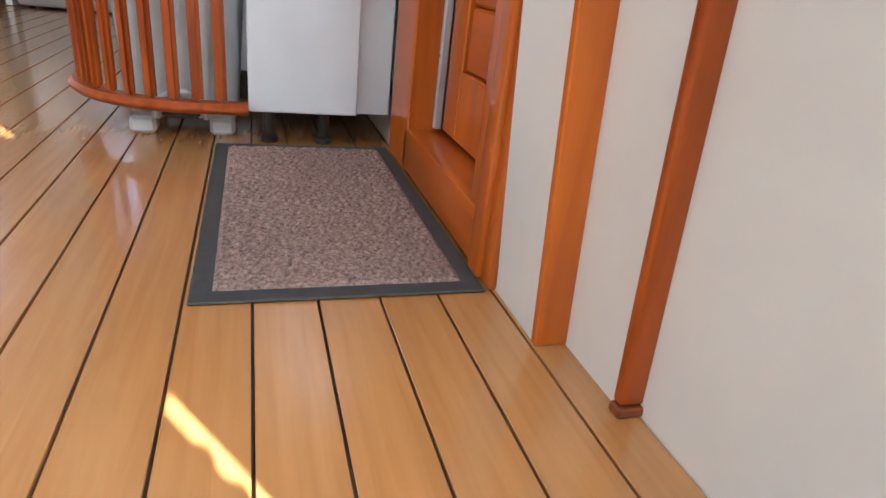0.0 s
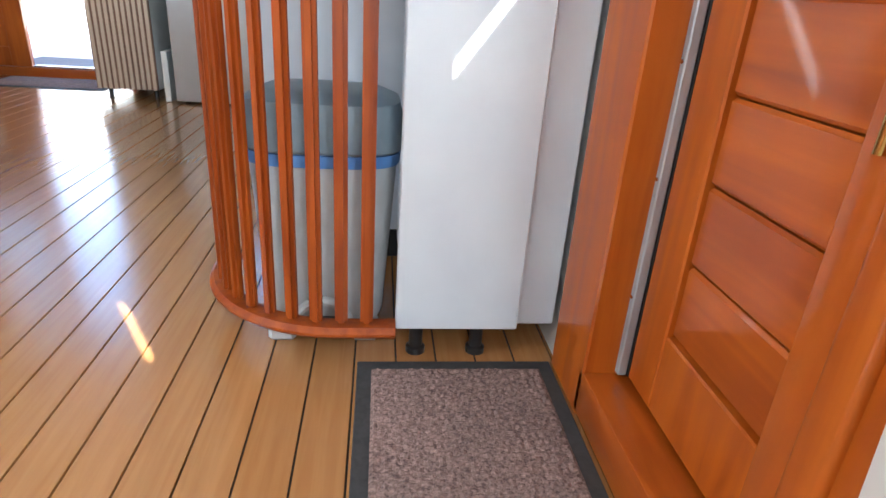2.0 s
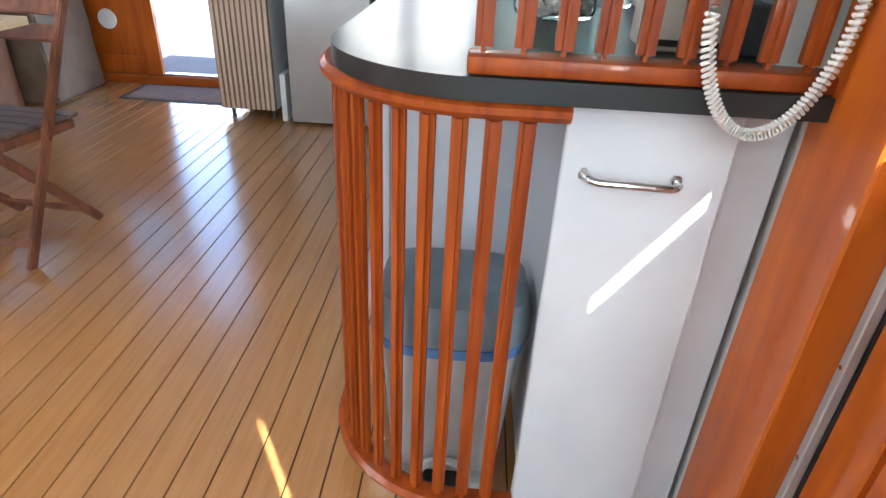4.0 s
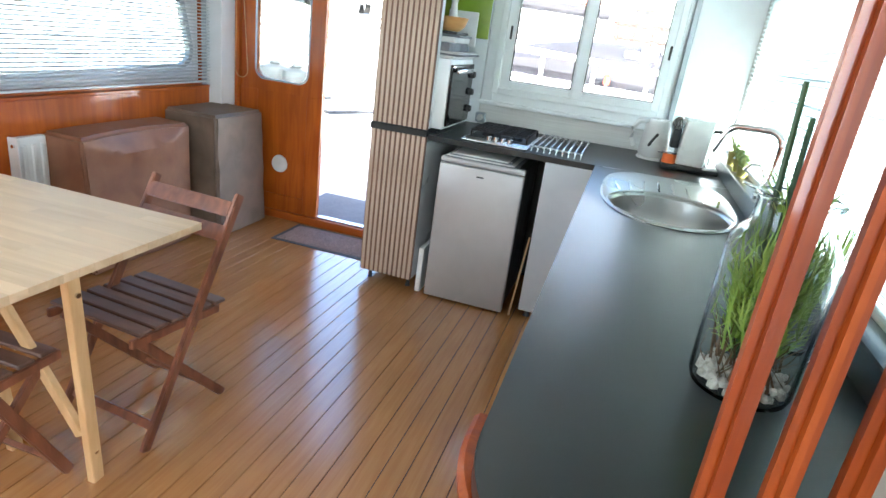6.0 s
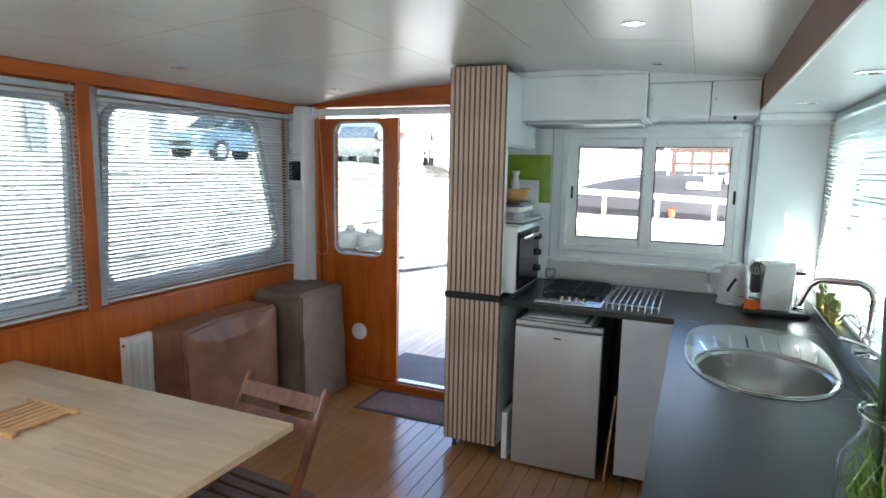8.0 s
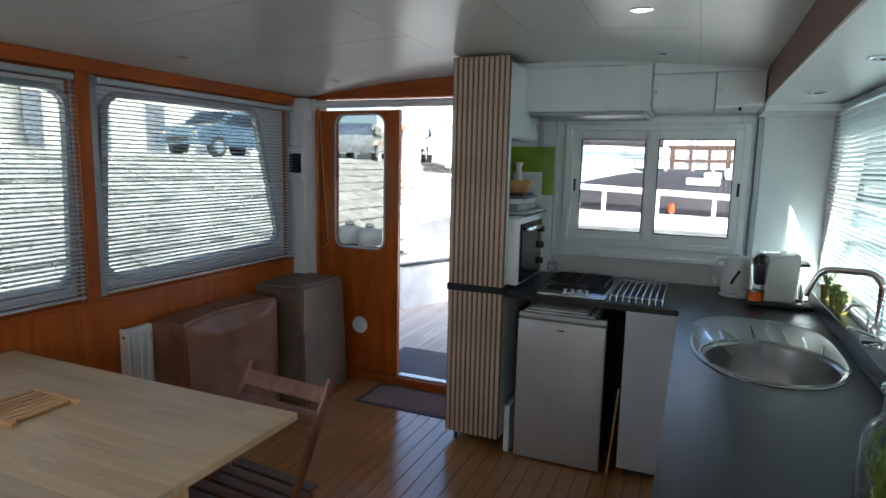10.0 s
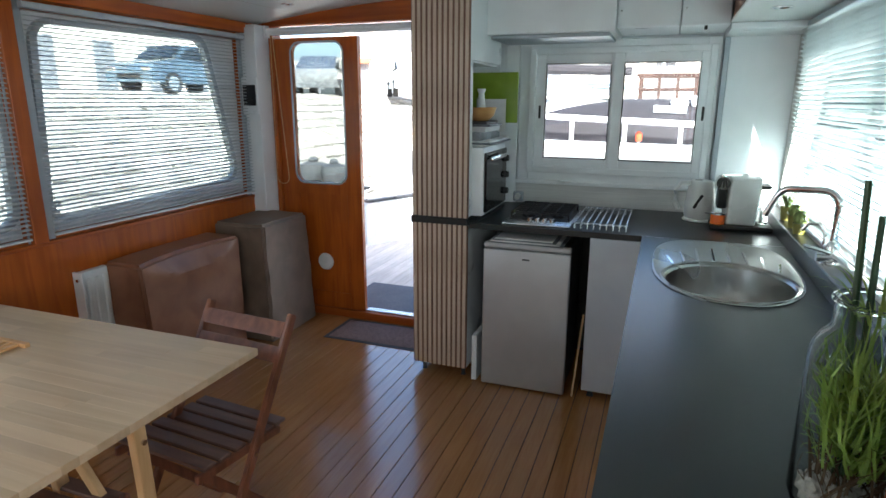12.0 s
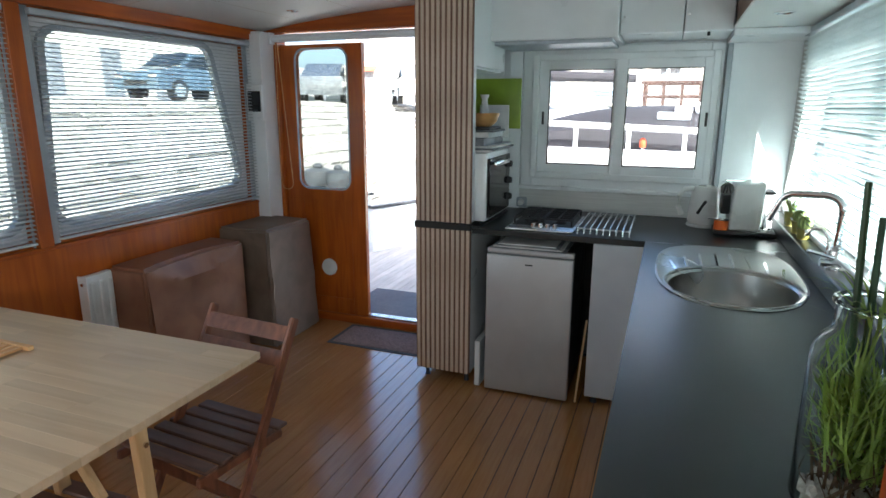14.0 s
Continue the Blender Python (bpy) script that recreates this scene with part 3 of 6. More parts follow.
for y0, y1, z0 in ((SW[0], -0.622, SW[2]), (-0.622, -0.597, 1.42), (-0.597, SW[1], SW[2])):
    part("shade", addbox(bmesh.new(), 1.43, 1.434, y0, y1, z0, SW[3], b=0), M_CORD, w)
part("shade", addbox(bmesh.new(), 1.43, 1.434, -0.622, -0.597, SW[2], 1.22, b=0), M_CORD, w)
# unseen opening, added with curtain and scallops to shape the first floor streak
v = thing("window_7", (1.45, -0.93, 0.33), "unseen low opening by the stairs, added to shape a scalloped sun streak", "window", kind="structure")
part("curtain", addbox(bmesh.new(), 1.43, 1.433, -1.02, -0.882, 0.33, 0.85, b=0), M_CORD, v)
part("curtain", addbox(bmesh.new(), 1.43, 1.433, -0.882, -0.84, 0.67, 0.85, b=0), M_CORD, v)
for k in range(7):
    part("scallop", addrod(bmesh.new(), (1.43, -0.882, 0.36 + 0.042 * k), (1.433, -0.882, 0.36 + 0.042 * k), 0.013, n=12), M_CORD, v)

# ---- doormat ----
def doormat(x0, x1, y0, y1, label):
    t = thing("doormat", ((x0 + x1) / 2, (y0 + y1) / 2, 0), label, "doormat")
    part("backing", addbox(bmesh.new(), x0, x1, y0, y1, 0.0005, 0.005, b=0.002), M_RUBBER, t, "dark rubber border")
    e = 0.028
    bm = bmesh.new()
    nx, ny = int((x1 - x0 - 2 * e) / 0.006), int((y1 - y0 - 2 * e) / 0.006)
    g = [[bm.verts.new((x0 + e + (x1 - x0 - 2 * e) * i / nx, y0 + e + (y1 - y0 - 2 * e) * j / ny,
                        0.0052 if i in (0, nx) or j in (0, ny) else 0.007 + random.random() * 0.0045)) for j in range(ny + 1)] for i in range(nx + 1)]
    for i in range(nx):
        for j in range(ny):
            bm.faces.new((g[i][j], g[i + 1][j], g[i + 1][j + 1], g[i][j + 1]))
    part("carpet", bm, M_MAT, t, "mottled brown pile", smooth=False)
    return t


doormat(0.958, 1.348, 0.088, 0.803, "brown carpet doormat with a dark rubber border beside the side door")
doormat(-1.39, -0.68, 3.675, 4.05, "brown carpet doormat in front of the open end door")

# ---- end door ----
d = thing("door_2", (-1.61, YD, 0.06), "closed orange wooden door leaf with a rounded window", "door", kind="structure")
hole = rounded([(-1.81, 1.015), (-1.403, 1.015), (-1.403, 1.985), (-1.81, 1.985)], 0.07)
outer = []
for p in ((-1.937, 0.93), (-1.282, 0.93), (-1.282, 2.02), (-1.937, 2.02)):
    outer += [Vector(p)] * 7
part("leaf_top", addring(bmesh.new(), outer, hole, on_door, 0.0, 0.04), M_ORANGE, d)
ring2 = rounded([(-1.822, 1.003), (-1.391, 1.003), (-1.391, 1.997), (-1.822, 1.997)], 0.08)
part("window_bead", addring(bmesh.new(), ring2, hole, on_door, -0.004, 0.003), M_ALU, d)
pane = part("pane", addslab(bmesh.new(), hole, on_door, 0.018, 0.023), M_TINTD, d)
pane.visible_shadow = False
bm = bmesh.new()
addbox(bm, -1.937, -1.80, YD, YD + 0.04, 0.06, 0.93)
addbox(bm, -1.40, -1.282, YD, YD + 0.04, 0.06, 0.93)
addbox(bm, -1.80, -1.40, YD, YD + 0.04, 0.06, 0.18)
addbox(bm, -1.80, -1.40, YD + 0.01, YD + 0.032, 0.18, 0.93, b=0)
part("leaf_bottom", bm, M_ORANGE, d)
bm = addlathe(bmesh.new(), [(0.001, -0.012), (0.05, -0.014), (0.062, -0.01), (0.066, 0.0), (0.066, 0.014)], 0, 0)
bm.transform(Matrix.Translation((-1.606, YD + 0.012, 0.415)) @ Matrix.Rotation(radians(-90), 4, "X") @ Matrix.Scale(-1, 4, (0, 0, 1)) @ Matrix.Scale(-1, 4, (0, 0, 1)))
part("vent", bm, M_PAPER, d, "white round vent cover")
f = thing("door_frame", (-1.3, YD, 0), "orange wooden frame and sill of the end doorway", "door frame", kind="structure")
part("post", addbox(bmesh.new(), -1.972, -1.94, YD - 0.03, YD + 0.06, 0.0, 2.1), M_ORANGE, f)
part("post", addbox(bmesh.new(), -0.66, XS, YD - 0.03, YD + 0.06, 0.0, 2.1), M_ORANGE, f)
part("door_sill", addbox(bmesh.new(), -1.972, XS, YD - 0.02, YD + 0.09, 0.0, 0.058), M_ORANGE_X, f)
part("threshold", addbox(bmesh.new(), -1.28, XS, YD + 0.01, YD + 0.075, 0.058, 0.068), M_STEEL, f, "bright metal threshold strip")
part("header", addbox(bmesh.new(), XL, XS + 0.02, YD - 0.02, YD, 2.105, 2.25), M_ORANGE_X, f)
r = thing("roller_blind", (-1.3, YD - 0.05, 2.05), "rolled-up white roller blind over the end door", "roller blind")
part("tube", addrod(bmesh.new(), (-1.955, YD - 0.05, 2.06), (-0.66, YD - 0.05, 2.06), 0.026), M_WHITE, r)
part("bracket", addbox(bmesh.new(), -1.972, -1.955, YD - 0.085, YD, 2.02, 2.10), M_WHITE, r)
part("bracket", addbox(bmesh.new(), -0.66, -0.645, YD - 0.085, YD, 2.02, 2.10), M_WHITE, r)
pts = [(-1.93, YD - 0.06, 2.05)]
for k in range(13):
    a = math.pi * k / 12
    pts.append((-1.895 - 0.05 * math.cos(a) * (0.3 + 0.7 * 1), YD - 0.055, 1.05 - 0.05 * math.sin(a)))
pts.append((-1.92, YD - 0.055, 2.05))
part("pull_cord", addtube(bmesh.new(), pts, 0.0035, 6), M_BOWL, r, "yellowish looped pull cord")

# corner column with the fuse box
t = thing("corner_column", (-2.03, 4.0, 0), "white boxed corner column beside the end door", "column", kind="structure")
part("casing", addbox(bmesh.new(), XL, -1.975, 3.93, YD, 0.0, 2.1), M_WHITE, t)
part("cover", addbox(bmesh.new(), XL + 0.01, -1.968, 3.915, 3.93, 1.75, 2.08), M_WHITE, t)
t = thing("fuse_box", (-2.03, 3.92, 1.66), "small white fuse box with a dark window", "fuse box")
part("body", addbox(bmesh.new(), XL + 0.005, -1.96, 3.895, 3.93, 1.50, 1.75, b=0.006), M_WHITE, t)
part("window", addbox(bmesh.new(), XL + 0.02, -1.975, 3.888, 3.896, 1.56, 1.70, b=0.003), M_DARKGLASS, t)

# ---- venetian blinds ----
def blind(name_y0, y1, z0, z1, x, tilt, label, skin, pitch=0.0215, w=0.025):
    y0 = name_y0
    t = thing("venetian_blind", (x, (y0 + y1) / 2, z1), label, "blind")
    part("headrail", addbox(bmesh.new(), x - 0.016, x + 0.016, y0, y1, z1, z1 + 0.03), M_ALU, t)
    part("bottom_rail", addbox(bmesh.new(), x - 0.012, x + 0.012, y0, y1, z0 - 0.012, z0), M_SLAT, t)
    bm = bmesh.new()
    prof = [(-w / 2, 0), (-w / 4, 0.0018), (0, 0.0025), (w / 4, 0.0018), (w / 2, 0)]
    top = [[bm.verts.new((u, v, h + 0.0003)) for u, h in prof] for v in (-(y1 - y0) / 2, (y1 - y0) / 2)]
    low = [[bm.verts.new((u, v, h - 0.0003)) for u, h in prof] for v in (-(y1 - y0) / 2, (y1 - y0) / 2)]
    for k in range(4):
        bm.faces.new((top[0][k], top[0][k + 1], top[1][k + 1], top[1][k]))
        bm.faces.new((low[0][k + 1], low[0][k], low[1][k], low[1][k + 1]))
    me = mesh_of("slat", bm, skin)
    z = z0 + pitch
    while z < z1 - 0.005:
        piece("slat", me, t, pose(x, (y0 + y1) / 2, z, 0, tilt, 0))
        z += pitch
    for y in (y0 + 0.15, (y0 + y1) / 2, y1 - 0.15):
        bm = addrod(bmesh.new(), (x + 0.013, y, z0), (x + 0.013, y, z1), 0.0008, n=4)
        part("cord", addrod(bm, (x - 0.013, y, z0), (x - 0.013, y, z1), 0.0008, n=4), M_CORD, t)
    return t


blind(2.36, 3.90, 0.96, 2.0, XL + 0.045, 13, "silver venetian blind with open slats over the side window", M_SLATG)
blind(0.80, 2.24, 0.96, 2.0, XL + 0.045, 13, "silver venetian blind with open slats over the side window", M_SLATG)
blind(1.02, 3.955, 1.07, 1.95, XR - 0.03, 34, "white venetian blind, half closed, beside the worktop", M_SLATR)
w = thing("window_5", (XR, 2.5, KW[2]), "long white-framed window behind the worktop blind", "window", kind="structure")
bm = bmesh.new()
for a in (KW[0], 2.53):
    addbox(bm, XR + 0.03, XR + 0.07, a, a + 0.05, KW[2], KW[3])
addbox(bm, XR + 0.03, XR + 0.07, KW[0] + 0.05, 4.19, KW[2], KW[2] + 0.03)
addbox(bm, XR + 0.03, XR + 0.07, KW[0] + 0.05, KW[1], KW[3] - 0.05, KW[3])
part("window_frame", bm, M_WHITE, w)
p = part("pane", addbox(bmesh.new(), XR + 0.048, XR + 0.052, KW[0], 4.21, KW[2], KW[3], b=0), M_TINTC, w)
p.visible_shadow = False

# ---- sliding window over the hob ----
w = thing("window_6", (0.42, YK, WZ0), "white two-leaf sliding window over the hob", "window", kind="structure")


def frame4(bm, x0, x1, z0, z1, wd, y0, y1, b=0.004):
    addbox(bm, x0, x0 + wd, y0, y1, z0, z1, b=b)
    addbox(bm, x1 - wd, x1, y0, y1, z0, z1, b=b)
    addbox(bm, x0 + wd, x1 - wd, y0, y1, z0, z0 + wd, b=b)
    addbox(bm, x0 + wd, x1 - wd, y0, y1, z1 - wd, z1, b=b)
    return bm


part("outer_casing", frame4(bmesh.new(), -0.18, 0.985, 1.095, 1.962, 0.075, YK - 0.025, YK), M_WHITE, w)
part("window_frame", frame4(bmesh.new(), -0.115, 0.965, 1.15, 1.918, 0.04, YK - 0.045, YK + 0.05), M_WHITE, w)
for name, x0, x1, y0 in (("left_leaf", -0.078, 0.445, YK - 0.012), ("right_leaf", 0.395, 0.945, YK - 0.04)):
    s = part(name, frame4(bmesh.new(), x0, x1, 1.178, 1.888, 0.066, y0, y0 + 0.025), M_WHITE, w)
    g = part("pane", addbox(bmesh.new(), x0 + 0.05, x1 - 0.05, y0 + 0.010, y0 + 0.014, 1.22, 1.84, b=0), M_GLASS, s)
    g.visible_shadow = False
    part("gasket", frame4(bmesh.new(), x0 + 0.063, x1 - 0.063, 1.24, 1.826, 0.006, y0 - 0.002, y0 + 0.02, b=0), M_BLACK, s, "thin black gasket")
    hx = x0 + 0.03 if name == "left_leaf" else x1 - 0.03
    part("pull", addbox(bmesh.new(), hx - 0.007, hx + 0.007, y0 - 0.004, y0 + 0.002, 1.49, 1.57, b=0.003), M_BLACK, s, "black recessed pull")
part("sill", addbox(bmesh.new(), -0.19, 0.99, YK - 0.05, YK, 1.075, 1.098), M_WHITE, w)
t = tagged(part("wall_panel", addbox(bmesh.new(), 1.02, XR, YK - 0.03, YK - 0.002, CT, 1.985, b=0.003), M_WHITE), "plain white panel beside the window", "panel", kind="structure")
solid("trim_edge", addbox(bmesh.new(), 0.99, 1.018, YK - 0.06, YK - 0.002, CT, 1.95, b=0.003), M_ALU, "grey edge profile beside the window", "trim")
solid("backsplash", addbox(bmesh.new(), -0.26, 1.015, YK - 0.012, YK - 0.002, CT, 1.07, b=0.001), M_SPLASH, "brushed steel strip behind the hob", "backsplash")
# ---- worktop ----
def top_loop(inset, y_end=3.425):
    x0, y0, rx, ry = 0.655 + inset, 0.757 + inset, 0.25 - inset * 0.5, 0.27 - inset * 0.5
    loop = [(XR, y0), (x0 + rx, y0)]
    loop = [(XR, y0)] + [(x0 + rx - rx * math.sin(a), y0 + ry - ry * math.cos(a)) for a in (math.pi / 2 * k / 14 for k in range(15))] + [(x0, y_end), (XR, y_end)]
    return loop


def on_top(u, v, d):
    return (u, v, d)


# the sink's cut-out: the long worktop is a ring round it at the sink and slabs before and after
SX, SY, SRX, SRY = 0.99, 2.92, 0.275, 0.49


def sink_loop(grow, n=40):
    """Outline of the sink's rim: straight-sided oval with blunt far corners."""
    out = []
    for k in range(n):
        a = 2 * math.pi * k / n
        c, s = math.cos(a), math.sin(a)
        e = 2.0 / (3.2 if s > 0 else 2.3)
        out.append((SX + (SRX + grow) * math.copysign(abs(c) ** e, c), SY + (SRY + grow) * math.copysign(abs(s) ** e, s)))
    return out


t = thing("worktop", (1.0, 2.0, 0.9), "dark grey laminate worktop with a rounded end", "worktop")
loop = top_loop(0.0, 2.40)
bm = addslab(bmesh.new(), loop, on_top, CT - 0.031, CT)
part("near_slab", bm, M_COUNTER, t)
out = []
inner = sink_loop(-0.02)
for u, v in inner:
    du, dv = u - SX, v - SY
    k = min((XR - SX if du > 0 else SX - 0.655) / max(abs(du), 1e-6), (3.425 - SY if dv > 0 else SY - 2.40) / max(abs(dv), 1e-6))
    out.append((SX + du * k, SY + dv * k))
part("sink_slab", addring(bmesh.new(), out, inner, on_top, CT - 0.031, CT), M_COUNTER, t)
for c in ((0.655, 2.40), (XR, 2.40), (XR, 3.425), (0.655, 3.425)):
    i = min(range(len(out)), key=lambda k: abs(out[k][0] - c[0]) + abs(out[k][1] - c[1]))
    for p, q in ((out[i], out[(i + 1) % len(out)]), (out[i - 1], out[i])):
        if abs(p[0] - q[0]) > 1e-4 and abs(p[1] - q[1]) > 1e-4:
            part("corner_slab", addslab(bmesh.new(), [p, q, c], on_top, CT - 0.031, CT), M_COUNTER, t)
part("far_slab", addbox(bmesh.new(), -0.262, XR, 3.43, YK - 0.002, CT - 0.031, CT, b=0.002), M_COUNTER, t)
part("joint_strip", addbox(bmesh.new(), 0.655, XR, 3.4255, 3.4295, CT - 0.03, CT + 0.001, b=0), M_STEEL, t, "thin metal joint strip")
t = tagged(part("window_ledge", addbox(bmesh.new(), XR - 0.075, XR, 1.0, YK - 0.035, CT + 0.0005, 1.02, b=0.004), M_COUNTER), "dark raised ledge under the worktop blind", "ledge", kind="structure")

# ---- sink ----
t = thing("sink", (SX, SY, CT), "oval stainless steel sink with a ribbed drainer", "sink")
rim = bmesh.new()
BX, BY, BRX, BRY = 0.995, 2.74, 0.232, 0.262
n = 40
bowl = [(BX + BRX * math.cos(2 * math.pi * k / n), BY + BRY * math.sin(2 * math.pi * k / n)) for k in range(n)]
o, i1 = sink_loop(0.0), sink_loop(-0.022)
L = [[rim.verts.new((u, v, z)) for u, v in lp] for lp, z in ((o, CT + 0.0008), (o, CT + 0.004), (sink_loop(-0.008), CT + 0.0065), (i1, CT + 0.001), (bowl, CT - 0.002))]
L.append([rim.verts.new((BX + (u - BX) * 0.965, BY + (v - BY) * 0.965, CT - 0.012)) for u, v in bowl])
for f2, z in ((0.94, -0.07), (0.90, -0.14), (0.80, -0.175), (0.4, -0.182), (0.1, -0.185)):
    L.append([rim.verts.new((BX + (u - BX) * f2, BY + (v - BY) * f2, CT + z)) for u, v in bowl])
for a, c in zip(L, L[1:]):
    for k in range(n):
        rim.faces.new((a[k], a[(k + 1) % n], c[(k + 1) % n], c[k]))
rim.faces.new(L[-1])
part("basin", rim, M_SINK, t)
for k in range(8):
    a = radians(38 + 104 * k / 7)
    p0 = (BX + 0.25 * math.cos(a), BY + 0.285 * math.sin(a), CT + 0.0005)
    p1 = (BX + 0.32 * math.cos(a) * (0.72 + 0.2 * abs(math.cos(a))), BY + 0.52 * math.sin(a), CT + 0.0025)
    p1 = (min(max(p1[0], SX - 0.23), SX + 0.23), min(p1[1], SY + SRY - 0.055), p1[2])
    part("drain_rib", addbar(bmesh.new(), p0, p1, 0.010, 0.008, (math.sin(a), -math.cos(a), 0), b=0.002), M_CHROME, t)
ridge = [(BX + BRX * 1.045 * math.cos(math.pi * k / 30), BY + BRY * 1.045 * math.sin(math.pi * k / 30), CT + 0.001) for k in range(61)]
part("bowl_ridge", addtube(bmesh.new(), ridge, 0.006, 8), M_SINK, t, "raised ridge round the bowl")
part("drain_cover", addlathe(bmesh.new(), [(0.001, CT - 0.178), (0.03, CT - 0.179), (0.038, CT - 0.1835)], BX, BY), M_CHROME, t)

# ---- tap ----
t = thing("mixer_tap", (1.27, 2.62, CT), "tall chrome mixer tap with a squared swivel spout", "tap")
TX, TY = 1.328, 2.80
BT = 1.02
part("base", addlathe(bmesh.new(), [(0.03, BT + 0.001), (0.03, BT + 0.008), (0.024, BT + 0.014), (0.023, BT + 0.07), (0.018, BT + 0.085), (0.013, BT + 0.09)], TX, TY), M_CHROME, t)
pts = [(TX, TY, BT + 0.08), (TX, TY, CT + 0.30)]
for k in range(1, 7):
    a = math.pi / 2 * k / 6
    pts.append((TX - 0.05 * (1 - math.cos(a)), TY + 0.02 * (1 - math.cos(a)), CT + 0.30 + 0.05 * math.sin(a)))
pts.append((TX - 0.145, TY + 0.06, CT + 0.345))
for k in range(1, 6):
    a = radians(60) * k / 5
    pts.append((TX - 0.145 - 0.05 * math.sin(a), TY + 0.06 + 0.02 * math.sin(a), CT + 0.345 - 0.06 * (1 - math.cos(a))))
pts.append((TX - 0.22, TY + 0.09, CT + 0.235))
part("spout", addtube(bmesh.new(), pts, 0.0125, 14), M_CHROME, t)
part("lever", addrod(bmesh.new(), (TX - 0.01, TY - 0.02, BT + 0.05), (TX - 0.10, TY - 0.04, BT + 0.075), 0.008, 0.006), M_CHROME, t)
part("valve", addrod(bmesh.new(), (TX - 0.05, TY - 0.01, BT + 0.03), (TX + 0.02, TY - 0.01, BT + 0.03), 0.017), M_CHROME, t)
pts = [(TX + 0.0, TY + 0.12, CT + 0.08 + 0.0), (TX - 0.0, TY + 0.125, CT + 0.17), (TX - 0.02, TY + 0.14, CT + 0.205), (TX - 0.05, TY + 0.16, CT + 0.2), (TX - 0.07, TY + 0.175, CT + 0.17)]
u = thing("filter_tap", (TX, TY + 0.12, CT), "slim second chrome tap on the ledge", "tap")
part("spout", addtube(bmesh.new(), [(TX, TY + 0.12, BT + 0.002)] + pts, 0.006, 10), M_CHROME, u)
part("base", addlathe(bmesh.new(), [(0.014, BT + 0.001), (0.014, BT + 0.025), (0.008, BT + 0.03)], TX, TY + 0.12), M_CHROME, u)

# ---- base units under the worktop ----
t = thing("end_cabinet", (1.2, 1.0, 0), "pale grey cabinet under the worktop end with a steel handle", "cabinet")
part("door", addbox(bmesh.new(), 1.03, 1.272, 0.803, 0.821, 0.078, 0.905), M_PANEL, t)
part("filler", addbox(bmesh.new(), 1.20, 1.352, 0.826, 0.842, 0.078, 0.905), M_PANEL, t)
part("body", addbox(bmesh.new(), 1.045, 1.35, 0.843, 1.30, 0.078, 0.895), M_PANEL, t)
for x, y in ((1.075, 0.85), (1.20, 0.85), (1.075, 1.25), (1.20, 1.25)):
    part("foot", addlathe(bmesh.new(), [(0.02, 0.0), (0.02, 0.012), (0.014, 0.016), (0.014, 0.078)], x, y, 16), M_BLACK, t, "black round foot")
pts = [(1.064, 0.803, 0.805), (1.064, 0.785, 0.805), (1.07, 0.776, 0.802), (1.08, 0.772, 0.80), (1.182, 0.772, 0.797), (1.192, 0.776, 0.797), (1.198, 0.785, 0.797), (1.198, 0.803, 0.797)]
part("handle", addtube(bmesh.new(), pts, 0.0058, 10), M_STEEL, t, "satin steel bar handle")
for x in (1.064, 1.198):
    part("rosette", addrod(bmesh.new(), (x, 0.803, 0.80), (x, 0.798, 0.80), 0.008), M_STEEL, t)
for k, (y0, y1) in enumerate(((1.32, 1.92), (1.92, 2.42), (2.42, 3.40))):
    t = thing("base_cabinet", (1.0, y0, 0), "pale grey base cabinet under the worktop", "cabinet", "base cabinets")
    part("body", addbox(bmesh.new(), 0.71, XR - 0.005, y0 + 0.002, y1 - 0.002, 0.08, 0.75 if k > 0 else 0.895), M_PANEL, t)
    part("door", addbox(bmesh.new(), 0.69, 0.708, y0 + 0.003, y1 - 0.003, 0.08, 0.893), M_PANEL, t)
    part("handle", addtube(bmesh.new(), [(0.69, y1 - 0.2, 0.80), (0.664, y1 - 0.2, 0.80), (0.664, y1 - 0.08, 0.80), (0.69, y1 - 0.08, 0.80)], 0.0055, 8), M_CHROME, t)
    part("plinth", addbox(bmesh.new(), 0.74, XR - 0.01, y0, y1, 0.0, 0.079), M_BLACK, t)
t = thing("corner_panel", (0.53, 3.44, 0), "pale grey end panel of the corner cabinet", "panel")
part("board", addbox(bmesh.new(), 0.402, 0.688, 3.432, 3.45, 0.042, 0.908), M_PANEL, t)
part("foot", addlathe(bmesh.new(), [(0.02, 0.0), (0.015, 0.01), (0.015, 0.045)], 0.45, 3.47, 16), M_BLACK, t)
# black sheet stands in for the shade at the back of the niche
t = tagged(part("back_panel", addbox(bmesh.new(), -0.25, 0.40, 4.12, 4.14, 0.0, 0.898, b=0), M_BLACK), "black sheet added as shade behind the fridge", "panel", kind="structure")
t = tagged(part("wooden_stick", addbar(bmesh.new(), (0.355, 3.42, 0.0), (0.385, 3.5, 0.46), 0.01, 0.012), M_PINEL), "thin wooden stick leaning in the gap beside the fridge", "stick")

# ---- curved guard under the worktop end ----
RX0, RY0, RR = 0.655, 0.793, 0.265


def guard_at(s):
    """Point along the guard: the straight front, then the bend, then a short straight side."""
    a, b2 = 1.03 - (RX0 + RR), math.pi / 2 * RR
    if s < a:
        return Vector((1.03 - s, RY0, 0)), Vector((-1, 0, 0))
    if s < a + b2:
        q = (s - a) / RR
        return Vector((RX0 + RR - RR * math.sin(q), RY0 + RR - RR * math.cos(q), 0)), Vector((-math.cos(q), math.sin(q), 0))
    return Vector((RX0, RY0 + RR + s - a - b2, 0)), Vector((0, 1, 0))


